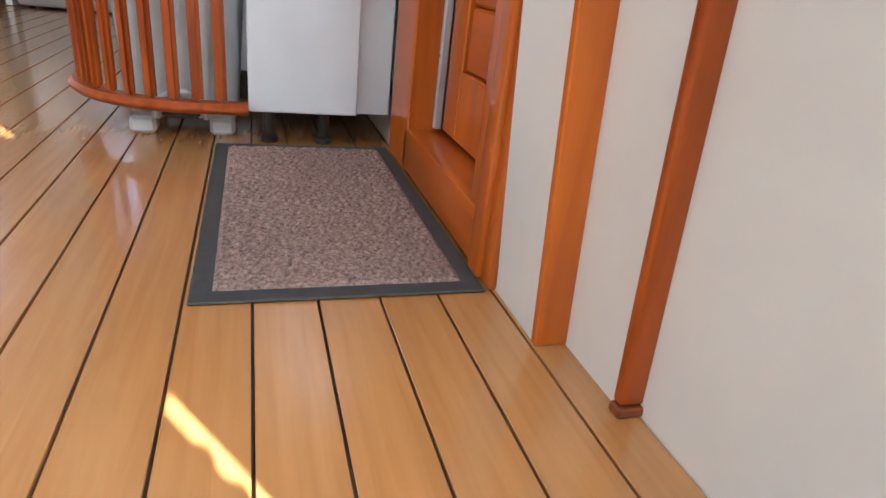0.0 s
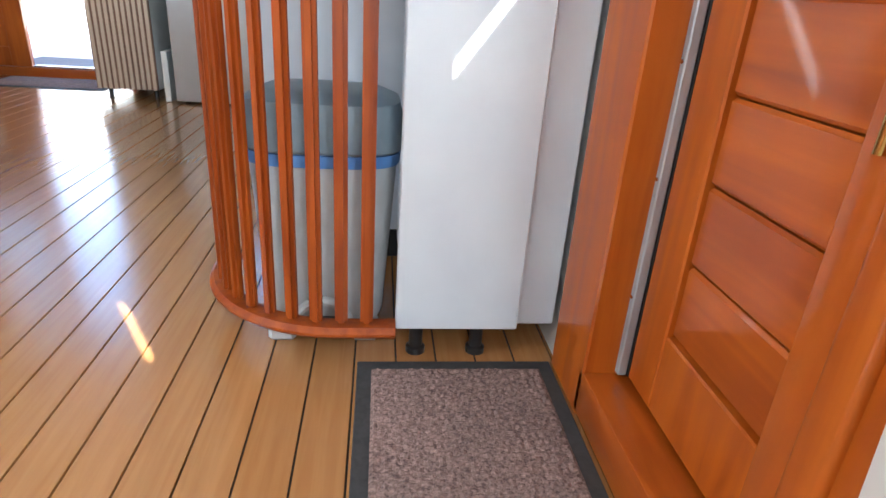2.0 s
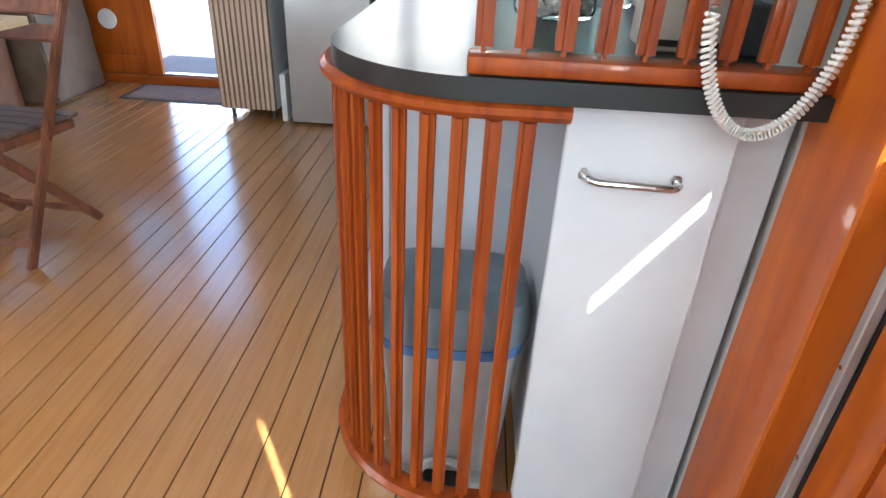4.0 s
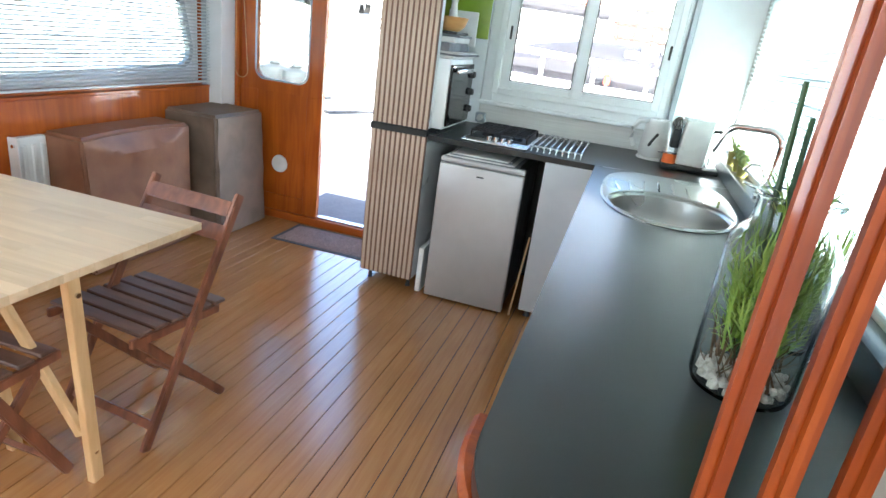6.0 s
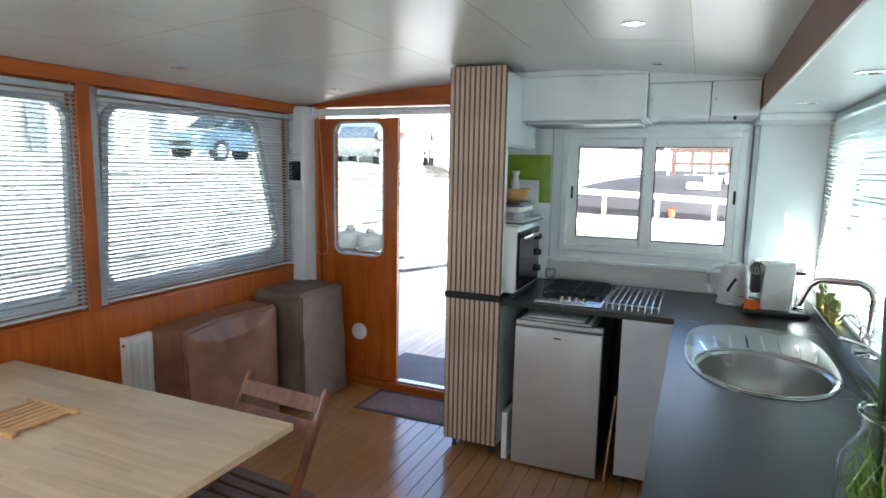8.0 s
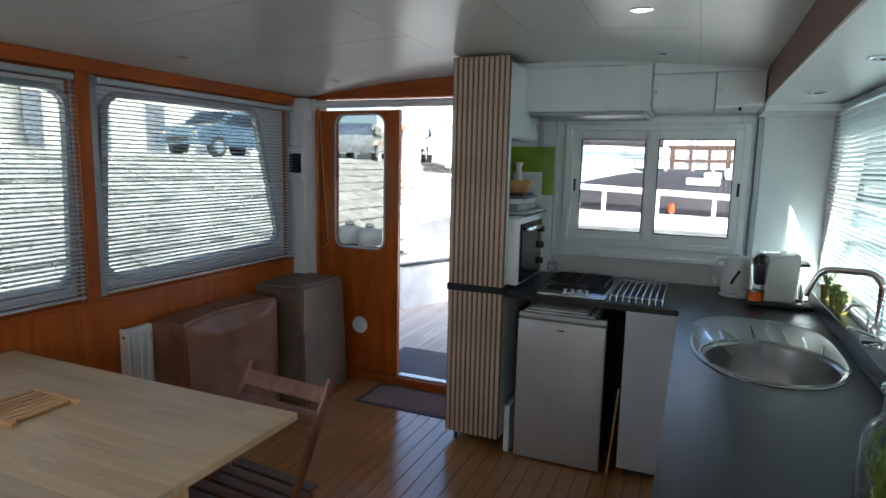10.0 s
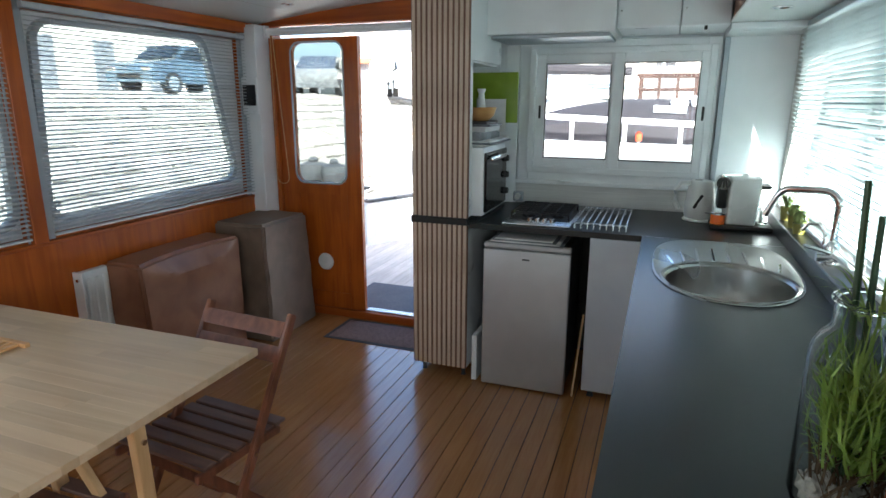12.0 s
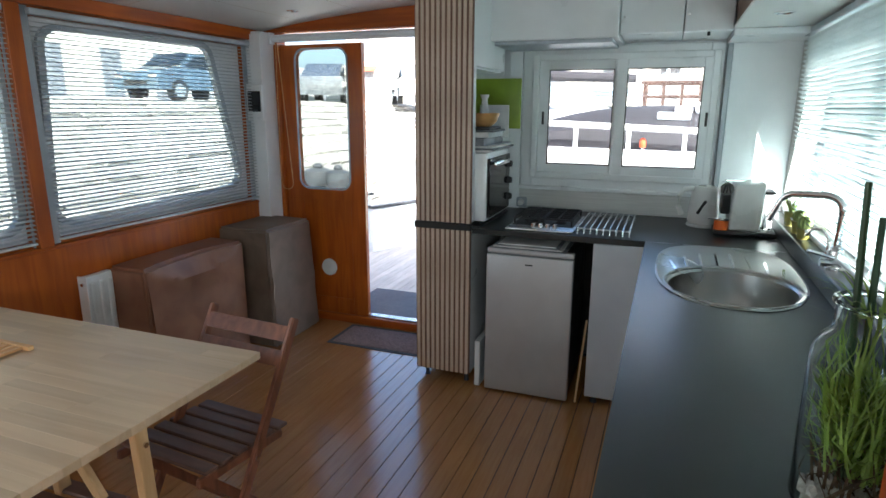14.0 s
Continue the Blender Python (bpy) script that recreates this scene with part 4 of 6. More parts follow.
GL = 1.03 - (RX0 + RR) + math.pi / 2 * RR + 0.06


def guard_rail(z0, z1, wi, wo):
    bm = bmesh.new()
    rings = []
    for k in range(41):
        p, d2 = guard_at(GL * k / 40)
        nrm = Vector((d2.y, -d2.x, 0))
        e = 0.009
        sec = [(-wi, z0 + e), (-wi + e, z0), (wo - e, z0), (wo, z0 + e), (wo, z1 - e), (wo - e, z1), (-wi + e, z1), (-wi, z1 - e)]
        rings.append([bm.verts.new(p - nrm * u + Vector((0, 0, z))) for u, z in sec])
    for a, c in zip(rings, rings[1:]):
        for k in range(8):
            bm.faces.new((a[k], a[(k + 1) % 8], c[(k + 1) % 8], c[k]))
    bm.faces.new(rings[0])
    bm.faces.new(rings[-1][::-1])
    return bm


t = thing("curved_guard", (0.8, 0.9, 0), "curved red-brown wooden slat guard round the waste bin", "guard rail")
part("top_rail", guard_rail(0.881, 0.9085, 0.026, 0.028), M_RAIL, t)
part("bottom_rail", guard_rail(0.075, 0.098, 0.026, 0.028), M_RAIL, t)
s = 0.055
while s < GL:
    p, d2 = guard_at(s)
    bm = addbar(bmesh.new(), (0, 0, 0.096), (0, 0, 0.882), 0.024, 0.020, (1, 0, 0), b=0.007)
    bm.transform(Matrix.Translation(p) @ Matrix.Rotation(math.atan2(d2.y, d2.x), 4, "Z"))
    part("slat", bm, M_RAIL, t)
    s += 0.0475
for k in (0.2, 0.5, 0.8):
    p, d2 = guard_at(GL * k)
    part("plug", addrod(bmesh.new(), p + Vector((0, 0, 0.908)), p + Vector((0, 0, 0.9089)), 0.004, n=8), M_DARKWOOD, t)

# ---- waste bin ----
t = thing("waste_bin", (0.88, 0.99, 0), "tall grey plastic pedal bin with a blue-grey lid", "waste bin")
bm = bmesh.new()
BXc, BYc = 0.885, 0.995


def sq(r, z, rx=1.0, ry=0.8, n=28):
    return [(BXc + r * rx * math.copysign(abs(math.cos(a)) ** 0.55, math.cos(a)), BYc + r * ry * math.copysign(abs(math.sin(a)) ** 0.55, math.sin(a)), z) for a in (2 * math.pi * k / n for k in range(n))]


def loft(bm, loops):
    L = [[bm.verts.new(p) for p in lp] for lp in loops]
    for a, c in zip(L, L[1:]):
        for k in range(len(a)):
            bm.faces.new((a[k], a[(k + 1) % len(a)], c[(k + 1) % len(a)], c[k]))
    bm.faces.new(L[0][::-1])
    bm.faces.new(L[-1])
    return bm


part("body", loft(bm, [sq(0.118, 0.035), sq(0.122, 0.05), sq(0.145, 0.39), sq(0.147, 0.395)]), M_BIN, t)
part("lid", loft(bmesh.new(), [sq(0.15, 0.40), sq(0.155, 0.405), sq(0.155, 0.455), sq(0.145, 0.49), sq(0.11, 0.505), sq(0.05, 0.508)]), M_BINLID, t)
part("bag_edge", loft(bmesh.new(), [sq(0.149, 0.375), sq(0.151, 0.398)]), M_BLUEBAG, t, "blue bag edge under the lid")
part("pedal", addbox(bmesh.new(), 0.845, 0.925, 0.85, 0.89, 0.045, 0.06, b=0.006), M_BLACK, t, "black pedal in a grey arch")
pts = [(BXc + 0.055 * math.cos(a), 0.876, 0.04 + 0.06 * math.sin(a)) for a in (math.pi * k / 10 for k in range(11))]
part("pedal_arch", addtube(bmesh.new(), pts, 0.01, 8), M_BIN, t)
for x in (0.80, 0.97):
    for y in (0.91, 1.07):
        part("foot", addbox(bmesh.new(), x - 0.028, x + 0.028, y - 0.03, y + 0.03, 0.0, 0.04, b=0.008), M_BIN, t)

# ---- upper guard on the worktop ----
t = thing("worktop_guard", (1.1, 0.81, CT), "red-brown wooden slat screen standing on the worktop end", "guard rail")
part("base_rail", addbox(bmesh.new(), 0.885, XR - 0.003, 0.765, 0.825, CT + 0.001, CT + 0.025, b=0.005, seg=2), M_RAIL, t)
k = 0
while 0.905 + 0.0525 * k < 1.35:
    x = 0.905 + 0.0525 * k
    part("slat", addbar(bmesh.new(), (x, 0.795, CT + 0.024), (x, 0.795, 1.984), 0.024, 0.03, (1, 0, 0), b=0.009), M_RAIL, t)
    k += 1

# ---- fridge ----
t = thing("fridge", (0.07, 3.65, 0), "small silver-grey under-counter fridge", "fridge")
part("body", addbox(bmesh.new(), -0.155, 0.305, 3.435, 3.90, 0.025, 0.84, b=0.006), M_BLACK, t, "dark grey cabinet")
part("door", addbox(bmesh.new(), -0.163, 0.312, 3.388, 3.43, 0.012, 0.815, b=0.008, seg=3), M_FRIDGE, t)
bm = addbox(bmesh.new(), -0.163, 0.312, 3.40, 3.44, 0.818, 0.848, b=0.008, seg=3)
part("top_trim", bm, M_FRIDGE, t)
part("badge", addbox(bmesh.new(), 0.055, 0.095, 3.3865, 3.389, 0.765, 0.773, b=0), M_BLACK, t, "small dark badge")
for x in (-0.12, 0.27):
    part("foot", addrod(bmesh.new(), (x, 3.46, 0.0), (x, 3.46, 0.026), 0.016), M_BLACK, t)
for k in range(4):
    t = tagged(part("paper_sheet", addbox(bmesh.new(), -0.14 + 0.012 * k, 0.27 - 0.02 * k, 3.385 + 0.008 * k, 3.72, 0.851 + 0.006 * k, 0.856 + 0.006 * k, b=0), M_PAPER if k % 2 else M_GREYPAPER), "folder of papers lying on the fridge", "papers", "papers on the fridge")
t = tagged(part("white_board", addbox(bmesh.new(), -0.232, -0.20, 3.42, 3.80, 0.002, 0.28, b=0.003), M_WHITE), "narrow white board standing beside the fridge", "board")

# ---- tall slatted cupboard ----
t = thing("tall_cupboard", (-0.43, 3.7, 0), "tall white cupboard with a striped oak slat front", "cupboard")
C0, C1, CY = -0.598, -0.268, 3.417
part("front_low", addbox(bmesh.new(), C0, C1, CY + 0.008, CY + 0.024, 0.062, 0.925, b=0), M_SLATD, t, "dark walnut backing")
part("front_high", addbox(bmesh.new(), C0, C1, CY + 0.008, CY + 0.024, 0.965, 2.228, b=0), M_SLATD, t, "dark walnut backing")
pitch = (C1 - C0) / 11
for z0, z1 in ((0.062, 0.925), (0.965, 2.228)):
    bm = addbox(bmesh.new(), -pitch * 0.31, pitch * 0.31, 0.003, 0.0075, 0, z1 - z0, b=0.0015)
    me = mesh_of("oak_slat", bm, M_SLATW)
    for k in range(11):
        piece("oak_slat", me, t, Matrix.Translation((C0 + pitch * (k + 0.5), CY, z0)))
part("band", addbox(bmesh.new(), C0 - 0.004, C1 + 0.004, CY - 0.008, CY + 0.024, 0.926, 0.964, b=0.003), M_COUNTER, t, "dark band at worktop height")
bm = bmesh.new()
addbox(bm, C0, C0 + 0.018, CY + 0.025, YD - 0.035, 0.062, 2.228, b=0)
part("side", bm, M_WHITE, t)
part("back", addbox(bmesh.new(), C0 + 0.018, C1, YD - 0.05, YD - 0.035, 0.062, 2.2, b=0), M_WHITE, t)
part("edge_board", addbox(bmesh.new(), C1 - 0.02, C1, CY + 0.025, CY + 0.07, 0.97, 2.2, b=0), M_WHITE, t)
part("low_side", addbox(bmesh.new(), C1 - 0.018, C1, CY + 0.025, YD - 0.055, 0.062, 0.895, b=0), M_WHITE, t)
part("upper_side", addbox(bmesh.new(), C1 - 0.018, C1, CY + 0.07, YD - 0.055, 1.81, 2.2, b=0), M_WHITE, t)
part("base_shelf", addbox(bmesh.new(), C0 + 0.019, C1 + 0.05, CY + 0.03, YD - 0.055, 0.926, 0.95, b=0.002), M_COUNTER, t)
part("top_shelf", addbox(bmesh.new(), C0 + 0.019, C1 - 0.019, CY + 0.03, YD - 0.055, 1.80, 1.82, b=0), M_WHITE, t)
for x in (C0 + 0.05, C1 - 0.03):
    part("foot", addlathe(bmesh.new(), [(0.017, 0.0), (0.012, 0.008), (0.012, 0.062)], x, CY + 0.06, 14), M_BLACK, t)

# ---- mini oven ----
t = thing("mini_oven", (-0.4, 3.74, 0.95), "white table-top oven with a dark glass door", "oven")
O0, O1, Y0, Y1, Z0, Z1 = -0.57, -0.205, 3.50, 3.98, 0.957, 1.35
part("body", addbox(bmesh.new(), O0, O1, Y0, Y1, Z0 + 0.01, Z1, b=0.012, seg=2), M_WHITE, t)
part("door", addbox(bmesh.new(), O1, O1 + 0.016, Y0 + 0.012, Y0 + 0.35, Z0 + 0.03, Z1 - 0.03, b=0.004), M_DARKGLASS, t, "smoked glass door")
part("control_panel", addbox(bmesh.new(), O1, O1 + 0.012, Y0 + 0.36, Y1 - 0.01, Z0 + 0.03, Z1 - 0.03, b=0.003), M_DARKGLASS, t)
part("handle", addbox(bmesh.new(), O1 + 0.03, O1 + 0.05, Y0 + 0.03, Y0 + 0.33, Z1 - 0.075, Z1 - 0.05, b=0.008, seg=2), M_CHROME, t)
for z in (1.06, 1.16, 1.26):
    part("knob", addrod(bmesh.new(), (O1 + 0.012, Y1 - 0.06, z), (O1 + 0.038, Y1 - 0.06, z), 0.022, 0.018, 18), M_BLACK, t)
for y in (Y0 + 0.04, Y1 - 0.04):
    for x in (O0 + 0.04, O1 - 0.04):
        part("foot", addrod(bmesh.new(), (x, y, 0.9505), (x, y, 0.97), 0.012), M_BLACK, t)
# things piled on the oven
z = 1.352
for k, (w2, dd, h, m2, lb) in enumerate(((0.33, 0.44, 0.012, M_PAPER, "pale tray on the oven"), (0.34, 0.46, 0.010, M_GREYPAPER, "dark grey tray on the oven"), (0.32, 0.44, 0.012, M_PAPER, "pale tray on the oven"),
                              (0.30, 0.40, 0.045, M_GREYPAPER, "dark folder box on the pile"), (0.31, 0.30, 0.03, M_PAPER, "white box on the pile"), (0.32, 0.26, 0.014, M_GREYPAPER, "grey plate on the pile"), (0.33, 0.24, 0.014, M_BLACK, "dark plate on the pile"))):
    j = 0.012 * ((k * 7) % 3 - 1)
    tagged(part("tray", addbox(bmesh.new(), -0.54 + j + 0.02, -0.54 + w2 + 0.03 + j, 3.51 + j, 3.51 + dd + j, z + 0.0005, z + h, b=0.004), m2), lb, "tray", "pile on the oven")
    z += h
tagged(part("bowl", addlathe(bmesh.new(), [(0.04, z + 0.001), (0.045, z + 0.003), (0.075, z + 0.03), (0.09, z + 0.075), (0.086, z + 0.075), (0.07, z + 0.032), (0.001, z + 0.01)], -0.262, 3.62), M_BOWL), "small orange wooden bowl on the pile", "bowl")
tagged(part("jug", addlathe(bmesh.new(), [(0.03, z + 0.012), (0.035, z + 0.05), (0.02, z + 0.1), (0.016, z + 0.15), (0.026, z + 0.175), (0.022, z + 0.175), (0.012, z + 0.15)], -0.262, 3.63), M_PAPER), "small white jug standing in the bowl", "jug")
tagged(part("white_board", addbox(bmesh.new(), -0.36, -0.18, 3.86, 3.868, z - 0.07, z + 0.12, b=0.002), M_PAPER), "white card leaning on the pile", "card")
bm = addbox(bmesh.new(), -0.42, -0.13, 3.95, 3.962, z - 0.02, 1.765, b=0.01, seg=2)
tagged(part("chopping_board", bm, M_GREEN), "lime green plastic chopping board standing upright", "chopping board")

# ---- overhead cupboards ----
for k, (x0, x1, y0, z0, z1) in enumerate(((-0.337, 0.428, 3.746, 1.957, 2.205), (0.43, 0.745, 3.79, 1.975, 2.155), (0.747, 0.982, 3.79, 1.975, 2.155))):
    t = thing("overhead_cupboard", ((x0 + x1) / 2, y0, z0), "white overhead cupboard with a flap door", "cupboard", "overhead cupboards")
    part("body", addbox(bmesh.new(), x0 + 0.001, x1 - 0.001, y0 + 0.018, YK - 0.004, z0, z1, b=0.002), M_WHITE, t)
    part("flap", addbox(bmesh.new(), x0 + 0.002, x1 - 0.002, y0, y0 + 0.017, z0 + 0.002, z1 - 0.003, b=0.002), M_WHITE, t)
    if k:
        part("knob", addrod(bmesh.new(), (x0 + 0.02, y0, z0 + 0.085), (x0 + 0.02, y0 - 0.008, z0 + 0.085), 0.005, n=10), M_CHROME, t)
solid("cupboard_filler", addbox(addbox(bmesh.new(), 0.43, 0.984, 3.80, YK - 0.004, 2.157, 2.225, b=0), -0.337, 0.43, 3.765, YK - 0.004, 2.207, 2.24, b=0), M_WHITE, "white filler above the cupboards", "filler")
solid("soffit_front", addbox(bmesh.new(), 0.985, XR, 3.80, YK - 0.004, 1.952, 1.984, b=0.002), M_WHITE, "white strip under the lowered ceiling", "filler")
solid("side_filler", addbox(bmesh.new(), C1 + 0.001, -0.185, YK - 0.03, YK - 0.002, CT, 1.95, b=0.002), M_WHITE, "white strip beside the window", "filler")
t = thing("cooker_hood", (0.04, 3.95, 1.94), "thin grey cooker hood under the cupboard", "cooker hood")
part("plate", addbox(bmesh.new(), -0.25, 0.40, 3.76, 4.15, 1.935, 1.956, b=0.004), M_ALU, t)
part("switch", addbox(bmesh.new(), 0.86, 0.875, 3.80, 3.815, 1.955, 1.9745, b=0.002), M_BLACK, t)

# ---- hob and drainer rack ----
t = thing("gas_hob", (0.1, 3.75, CT), "steel gas hob with black cast iron grates", "hob")
part("tray", addbox(bmesh.new(), -0.085, 0.285, 3.47, 3.985, CT + 0.001, CT + 0.012, b=0.006, seg=2), M_STEEL, t)
# added black plate darkens the steel tray where it mirrors the window
part("tray_dark_plate", addbox(bmesh.new(), -0.07, 0.27, 3.575, 3.975, CT + 0.0125, CT + 0.0145, b=0.001), M_BLACK, t, "dark plate added to mute the window's reflection in the tray")
for x, y, r in ((0.02, 3.86, 0.045), (0.19, 3.86, 0.036), (0.02, 3.68, 0.036), (0.19, 3.68, 0.03)):
    bn = part("burner", addlathe(bmesh.new(), [(r, CT + 0.012), (r, CT + 0.022), (r * 0.8, CT + 0.024), (r * 0.8, CT + 0.03), (0.001, CT + 0.031)], x, y, 20), M_CASTIRON, t)
for x0, x1 in ((-0.06, 0.095), (0.105, 0.26)):
    bm = bmesh.new()
    for y in (3.60, 3.965):
        addbar(bm, (x0, y, CT + 0.048), (x1, y, CT + 0.048), 0.01, 0.01, (0, 1, 0))
    for x in (x0, x1):
        addbar(bm, (x, 3.60, CT + 0.048), (x, 3.965, CT + 0.048), 0.01, 0.01, (1, 0, 0))
        for y in (3.60, 3.965):
            addbar(bm, (x, y, CT + 0.012), (x, y, CT + 0.048), 0.01, 0.01, (1, 0, 0))
    for y in (3.66, 3.72, 3.78, 3.84, 3.90):
        addbar(bm, (x0, y, CT + 0.05), (x1, y, CT + 0.05), 0.008, 0.012, (0, 1, 0))
    addbar(bm, ((x0 + x1) / 2, 3.60, CT + 0.05), ((x0 + x1) / 2, 3.965, CT + 0.05), 0.008, 0.012, (1, 0, 0))
    part("grate", bm, M_CASTIRON, t)
for x in (0.06, 0.10, 0.14, 0.18):
    part("knob", addlathe(bmesh.new(), [(0.016, CT + 0.012), (0.015, CT + 0.034), (0.012, CT + 0.037)], x, 3.53, 18), M_CHROME, t)
t = thing("drainer_rack", (0.44, 3.8, CT), "steel wire rack lying on the worktop", "rack")
for y in (3.50, 3.98):
    part("rail", addrod(bmesh.new(), (0.305, y, CT + 0.03), (0.58, y, CT + 0.03), 0.005, n=8), M_STEEL, t)
for k in range(9):
    x = 0.31 + 0.033 * k
    part("rod", addtube(bmesh.new(), [(x, 3.485, CT + 0.004), (x, 3.49, CT + 0.034), (x, 3.50, CT + 0.037), (x, 3.98, CT + 0.037), (x, 3.99, CT + 0.004)], 0.0042, 8), M_STEEL, t)
t = thing("socket", (-0.17, 4.19, CT), "small grey double socket on the steel strip", "socket")
part("plate", addbox(bmesh.new(), -0.20, -0.13, 4.195, 4.217, CT + 0.01, CT + 0.075, b=0.006), M_ALU, t)
part("plug", addrod(bmesh.new(), (-0.165, 4.195, CT + 0.045), (-0.165, 4.16, CT + 0.04), 0.02, 0.017), M_CREAM, t)
# ---- kettle ----
KX, KY = 0.94, 3.98
t = thing("kettle", (KX, KY, CT), "white plastic electric kettle with a grey water window", "kettle")
part("body", addlathe(bmesh.new(), [(0.075, CT + 0.018), (0.082, CT + 0.03), (0.080, CT + 0.10), (0.070, CT + 0.19), (0.066, CT + 0.215), (0.055, CT + 0.228), (0.001, CT + 0.232)], KX, KY), M_CREAM, t)
part("base", addlathe(bmesh.new(), [(0.085, CT + 0.001), (0.088, CT + 0.008), (0.083, CT + 0.016), (0.04, CT + 0.018)], KX, KY), M_CREAM, t)
pts = [(KX - 0.06, KY - 0.02, CT + 0.215), (KX - 0.11, KY - 0.035, CT + 0.21), (KX - 0.135, KY - 0.04, CT + 0.17), (KX - 0.135, KY - 0.04, CT + 0.11), (KX - 0.115, KY - 0.035, CT + 0.065)]
part("handle", addtube(bmesh.new(), pts, 0.014, 12), M_CREAM, t)
bm = addbar(bmesh.new(), (KX - 0.035, KY - 0.0765, CT + 0.08), (KX + 0.005, KY - 0.073, CT + 0.155), 0.016, 0.008, (1, 0, -0.5))
part("water_window", bm, M_BLACK, t, "dark slanted water window")
part("spout", addbar(bmesh.new(), (KX + 0.055, KY, CT + 0.19), (KX + 0.085, KY, CT + 0.22), 0.03, 0.03, (0, 1, 0), b=0.008), M_CREAM, t)
part("label_bar", addbox(bmesh.new(), KX + 0.025, KX + 0.055, KY - 0.079, KY - 0.0765, CT + 0.055, CT + 0.06, b=0), M_GREYPAPER, t)

# ---- coffee machine ----
t = thing("coffee_machine", (1.15, 3.86, CT), "white capsule coffee machine on a black base", "coffee machine")
part("base", addbox(bmesh.new(), 0.985, 1.285, 3.72, 3.90, CT + 0.001, CT + 0.028, b=0.01, seg=2), M_BLACK, t)
bm = addbox(bmesh.new(), 1.055, 1.20, 3.745, 3.98, CT + 0.028, CT + 0.265, b=0.012, seg=3)
for v in bm.verts:
    if v.co.z > CT + 0.2:
        v.co.x += 0.012
        v.co.z += (v.co.x - 1.055) * 0.12
part("body", bm, M_CREAM, t)
part("front", addbox(bmesh.new(), 1.01, 1.0545, 3.76, 3.86, CT + 0.11, CT + 0.255, b=0.008, seg=2), M_BLACK, t, "dark spout block")
bm = addlathe(bmesh.new(), [(0.034, -0.05), (0.036, 0.0), (0.034, 0.05)], 0, 0, 24)
bm.transform(Matrix.Translation((1.03, 3.80, CT + 0.245)) @ Matrix.Rotation(radians(90), 4, "X"))
part("head", bm, M_CHROME, t, "round chrome capsule head")
for a in (-18, 0, 18):
    part("head_stripe", addbar(bmesh.new(), (1.03 + 0.001 * a, 3.7485, CT + 0.222), (1.03 + 0.0004 * a, 3.7485, CT + 0.268), 0.006, 0.004, (1, 0, 0), b=0), M_BLACK, t)
part("lever", addbar(bmesh.new(), (1.02, 3.80, CT + 0.285), (1.12, 3.82, CT + 0.285), 0.025, 0.008, (0, 1, 0)), M_CHROME, t)
part("water_tank", addbox(bmesh.new(), 1.215, 1.268, 3.80, 3.96, CT + 0.03, CT + 0.22, b=0.012, seg=2), M_GLASS, t)
part("tank_lid", addbox(bmesh.new(), 1.213, 1.27, 3.798, 3.962, CT + 0.222, CT + 0.232, b=0.004), M_BLACK, t)
part("drip_shelf", addlathe(bmesh.new(), [(0.045, CT + 0.082), (0.045, CT + 0.09), (0.001, CT + 0.091)], 1.02, 3.755), M_CHROME, t)
tagged(part("capsule_pot", addlathe(bmesh.new(), [(0.03, CT + 0.029), (0.036, CT + 0.03), (0.036, CT + 0.08), (0.034, CT + 0.081), (0.001, CT + 0.081)], 1.02, 3.755), M_ORANGEP), "small orange-red cup on the coffee machine's base", "cup")

# ---- plants on the ledge ----
for x, y, r, h, kindp in ((1.328, 3.70, 0.032, 0.07, 0), (1.328, 3.50, 0.03, 0.06, 1), (1.328, 3.36, 0.032, 0.05, 2)):
    t = thing("potted_cactus", (x, y, 1.02), ("spiky pale succulent in an olive pot", "round green cactus in an olive pot", "small yellow-green cactus in an olive pot")[kindp] + " on the ledge", "potted plant", "cacti on the ledge")
    part("pot", addlathe(bmesh.new(), [(r * 0.75, 1.021), (r, 1.02 + h), (r * 0.88, 1.02 + h), (r * 0.8, 1.015 + h), (0.001, 1.013 + h)], x, y, 20), M_POT, t)
    if kindp == 0:
        for k in range(14):
            a = k * 2.4
            b2 = addrod(bmesh.new(), (x, y, 1.02 + h - 0.01), (x + 0.04 * math.cos(a), y + 0.05 * math.sin(a), 1.02 + h + 0.06 + 0.04 * random.random()), 0.006, 0.001, 6)
            part("spike", b2, M_PLANT, t)
    else:
        rr = r * 0.95
        pr = [(rr * math.sin(math.pi * (0.18 + 0.82 * k / 10)), 1.02 + h + rr * 0.8 - rr * math.cos(math.pi * (0.18 + 0.82 * k / 10))) for k in range(11)]
        b2 = addlathe(bmesh.new(), [(max(a, 0.001), z) for a, z in pr], x, y, 20)
        for v in b2.verts:
            a = math.atan2(v.co.y - y, v.co.x - x)
            f2 = 1 + 0.08 * math.cos(10 * a)
            v.co.x, v.co.y = x + (v.co.x - x) * f2, y + (v.co.y - y) * f2
        part("cactus", b2, M_PLANT, t)

# ---- glass jar with water plants ----
VX, VY, VR = 1.06, 1.385, 0.09
t = thing("glass_jar", (VX, VY, CT), "tall clear glass demijohn holding water plants", "jar")
prof = [(0.001, CT + 0.002), (VR * 0.94, CT + 0.002), (VR, CT + 0.018), (VR, CT + 0.262), (VR * 0.97, CT + 0.282), (VR * 0.86, CT + 0.300), (VR * 0.74, CT + 0.312), (VR * 0.71, CT + 0.325), (VR * 0.71, CT + 0.36)]
inn = [(r - 0.004, z + (0.006 if k < 2 else 0)) for k, (r, z) in enumerate(prof)][1:]
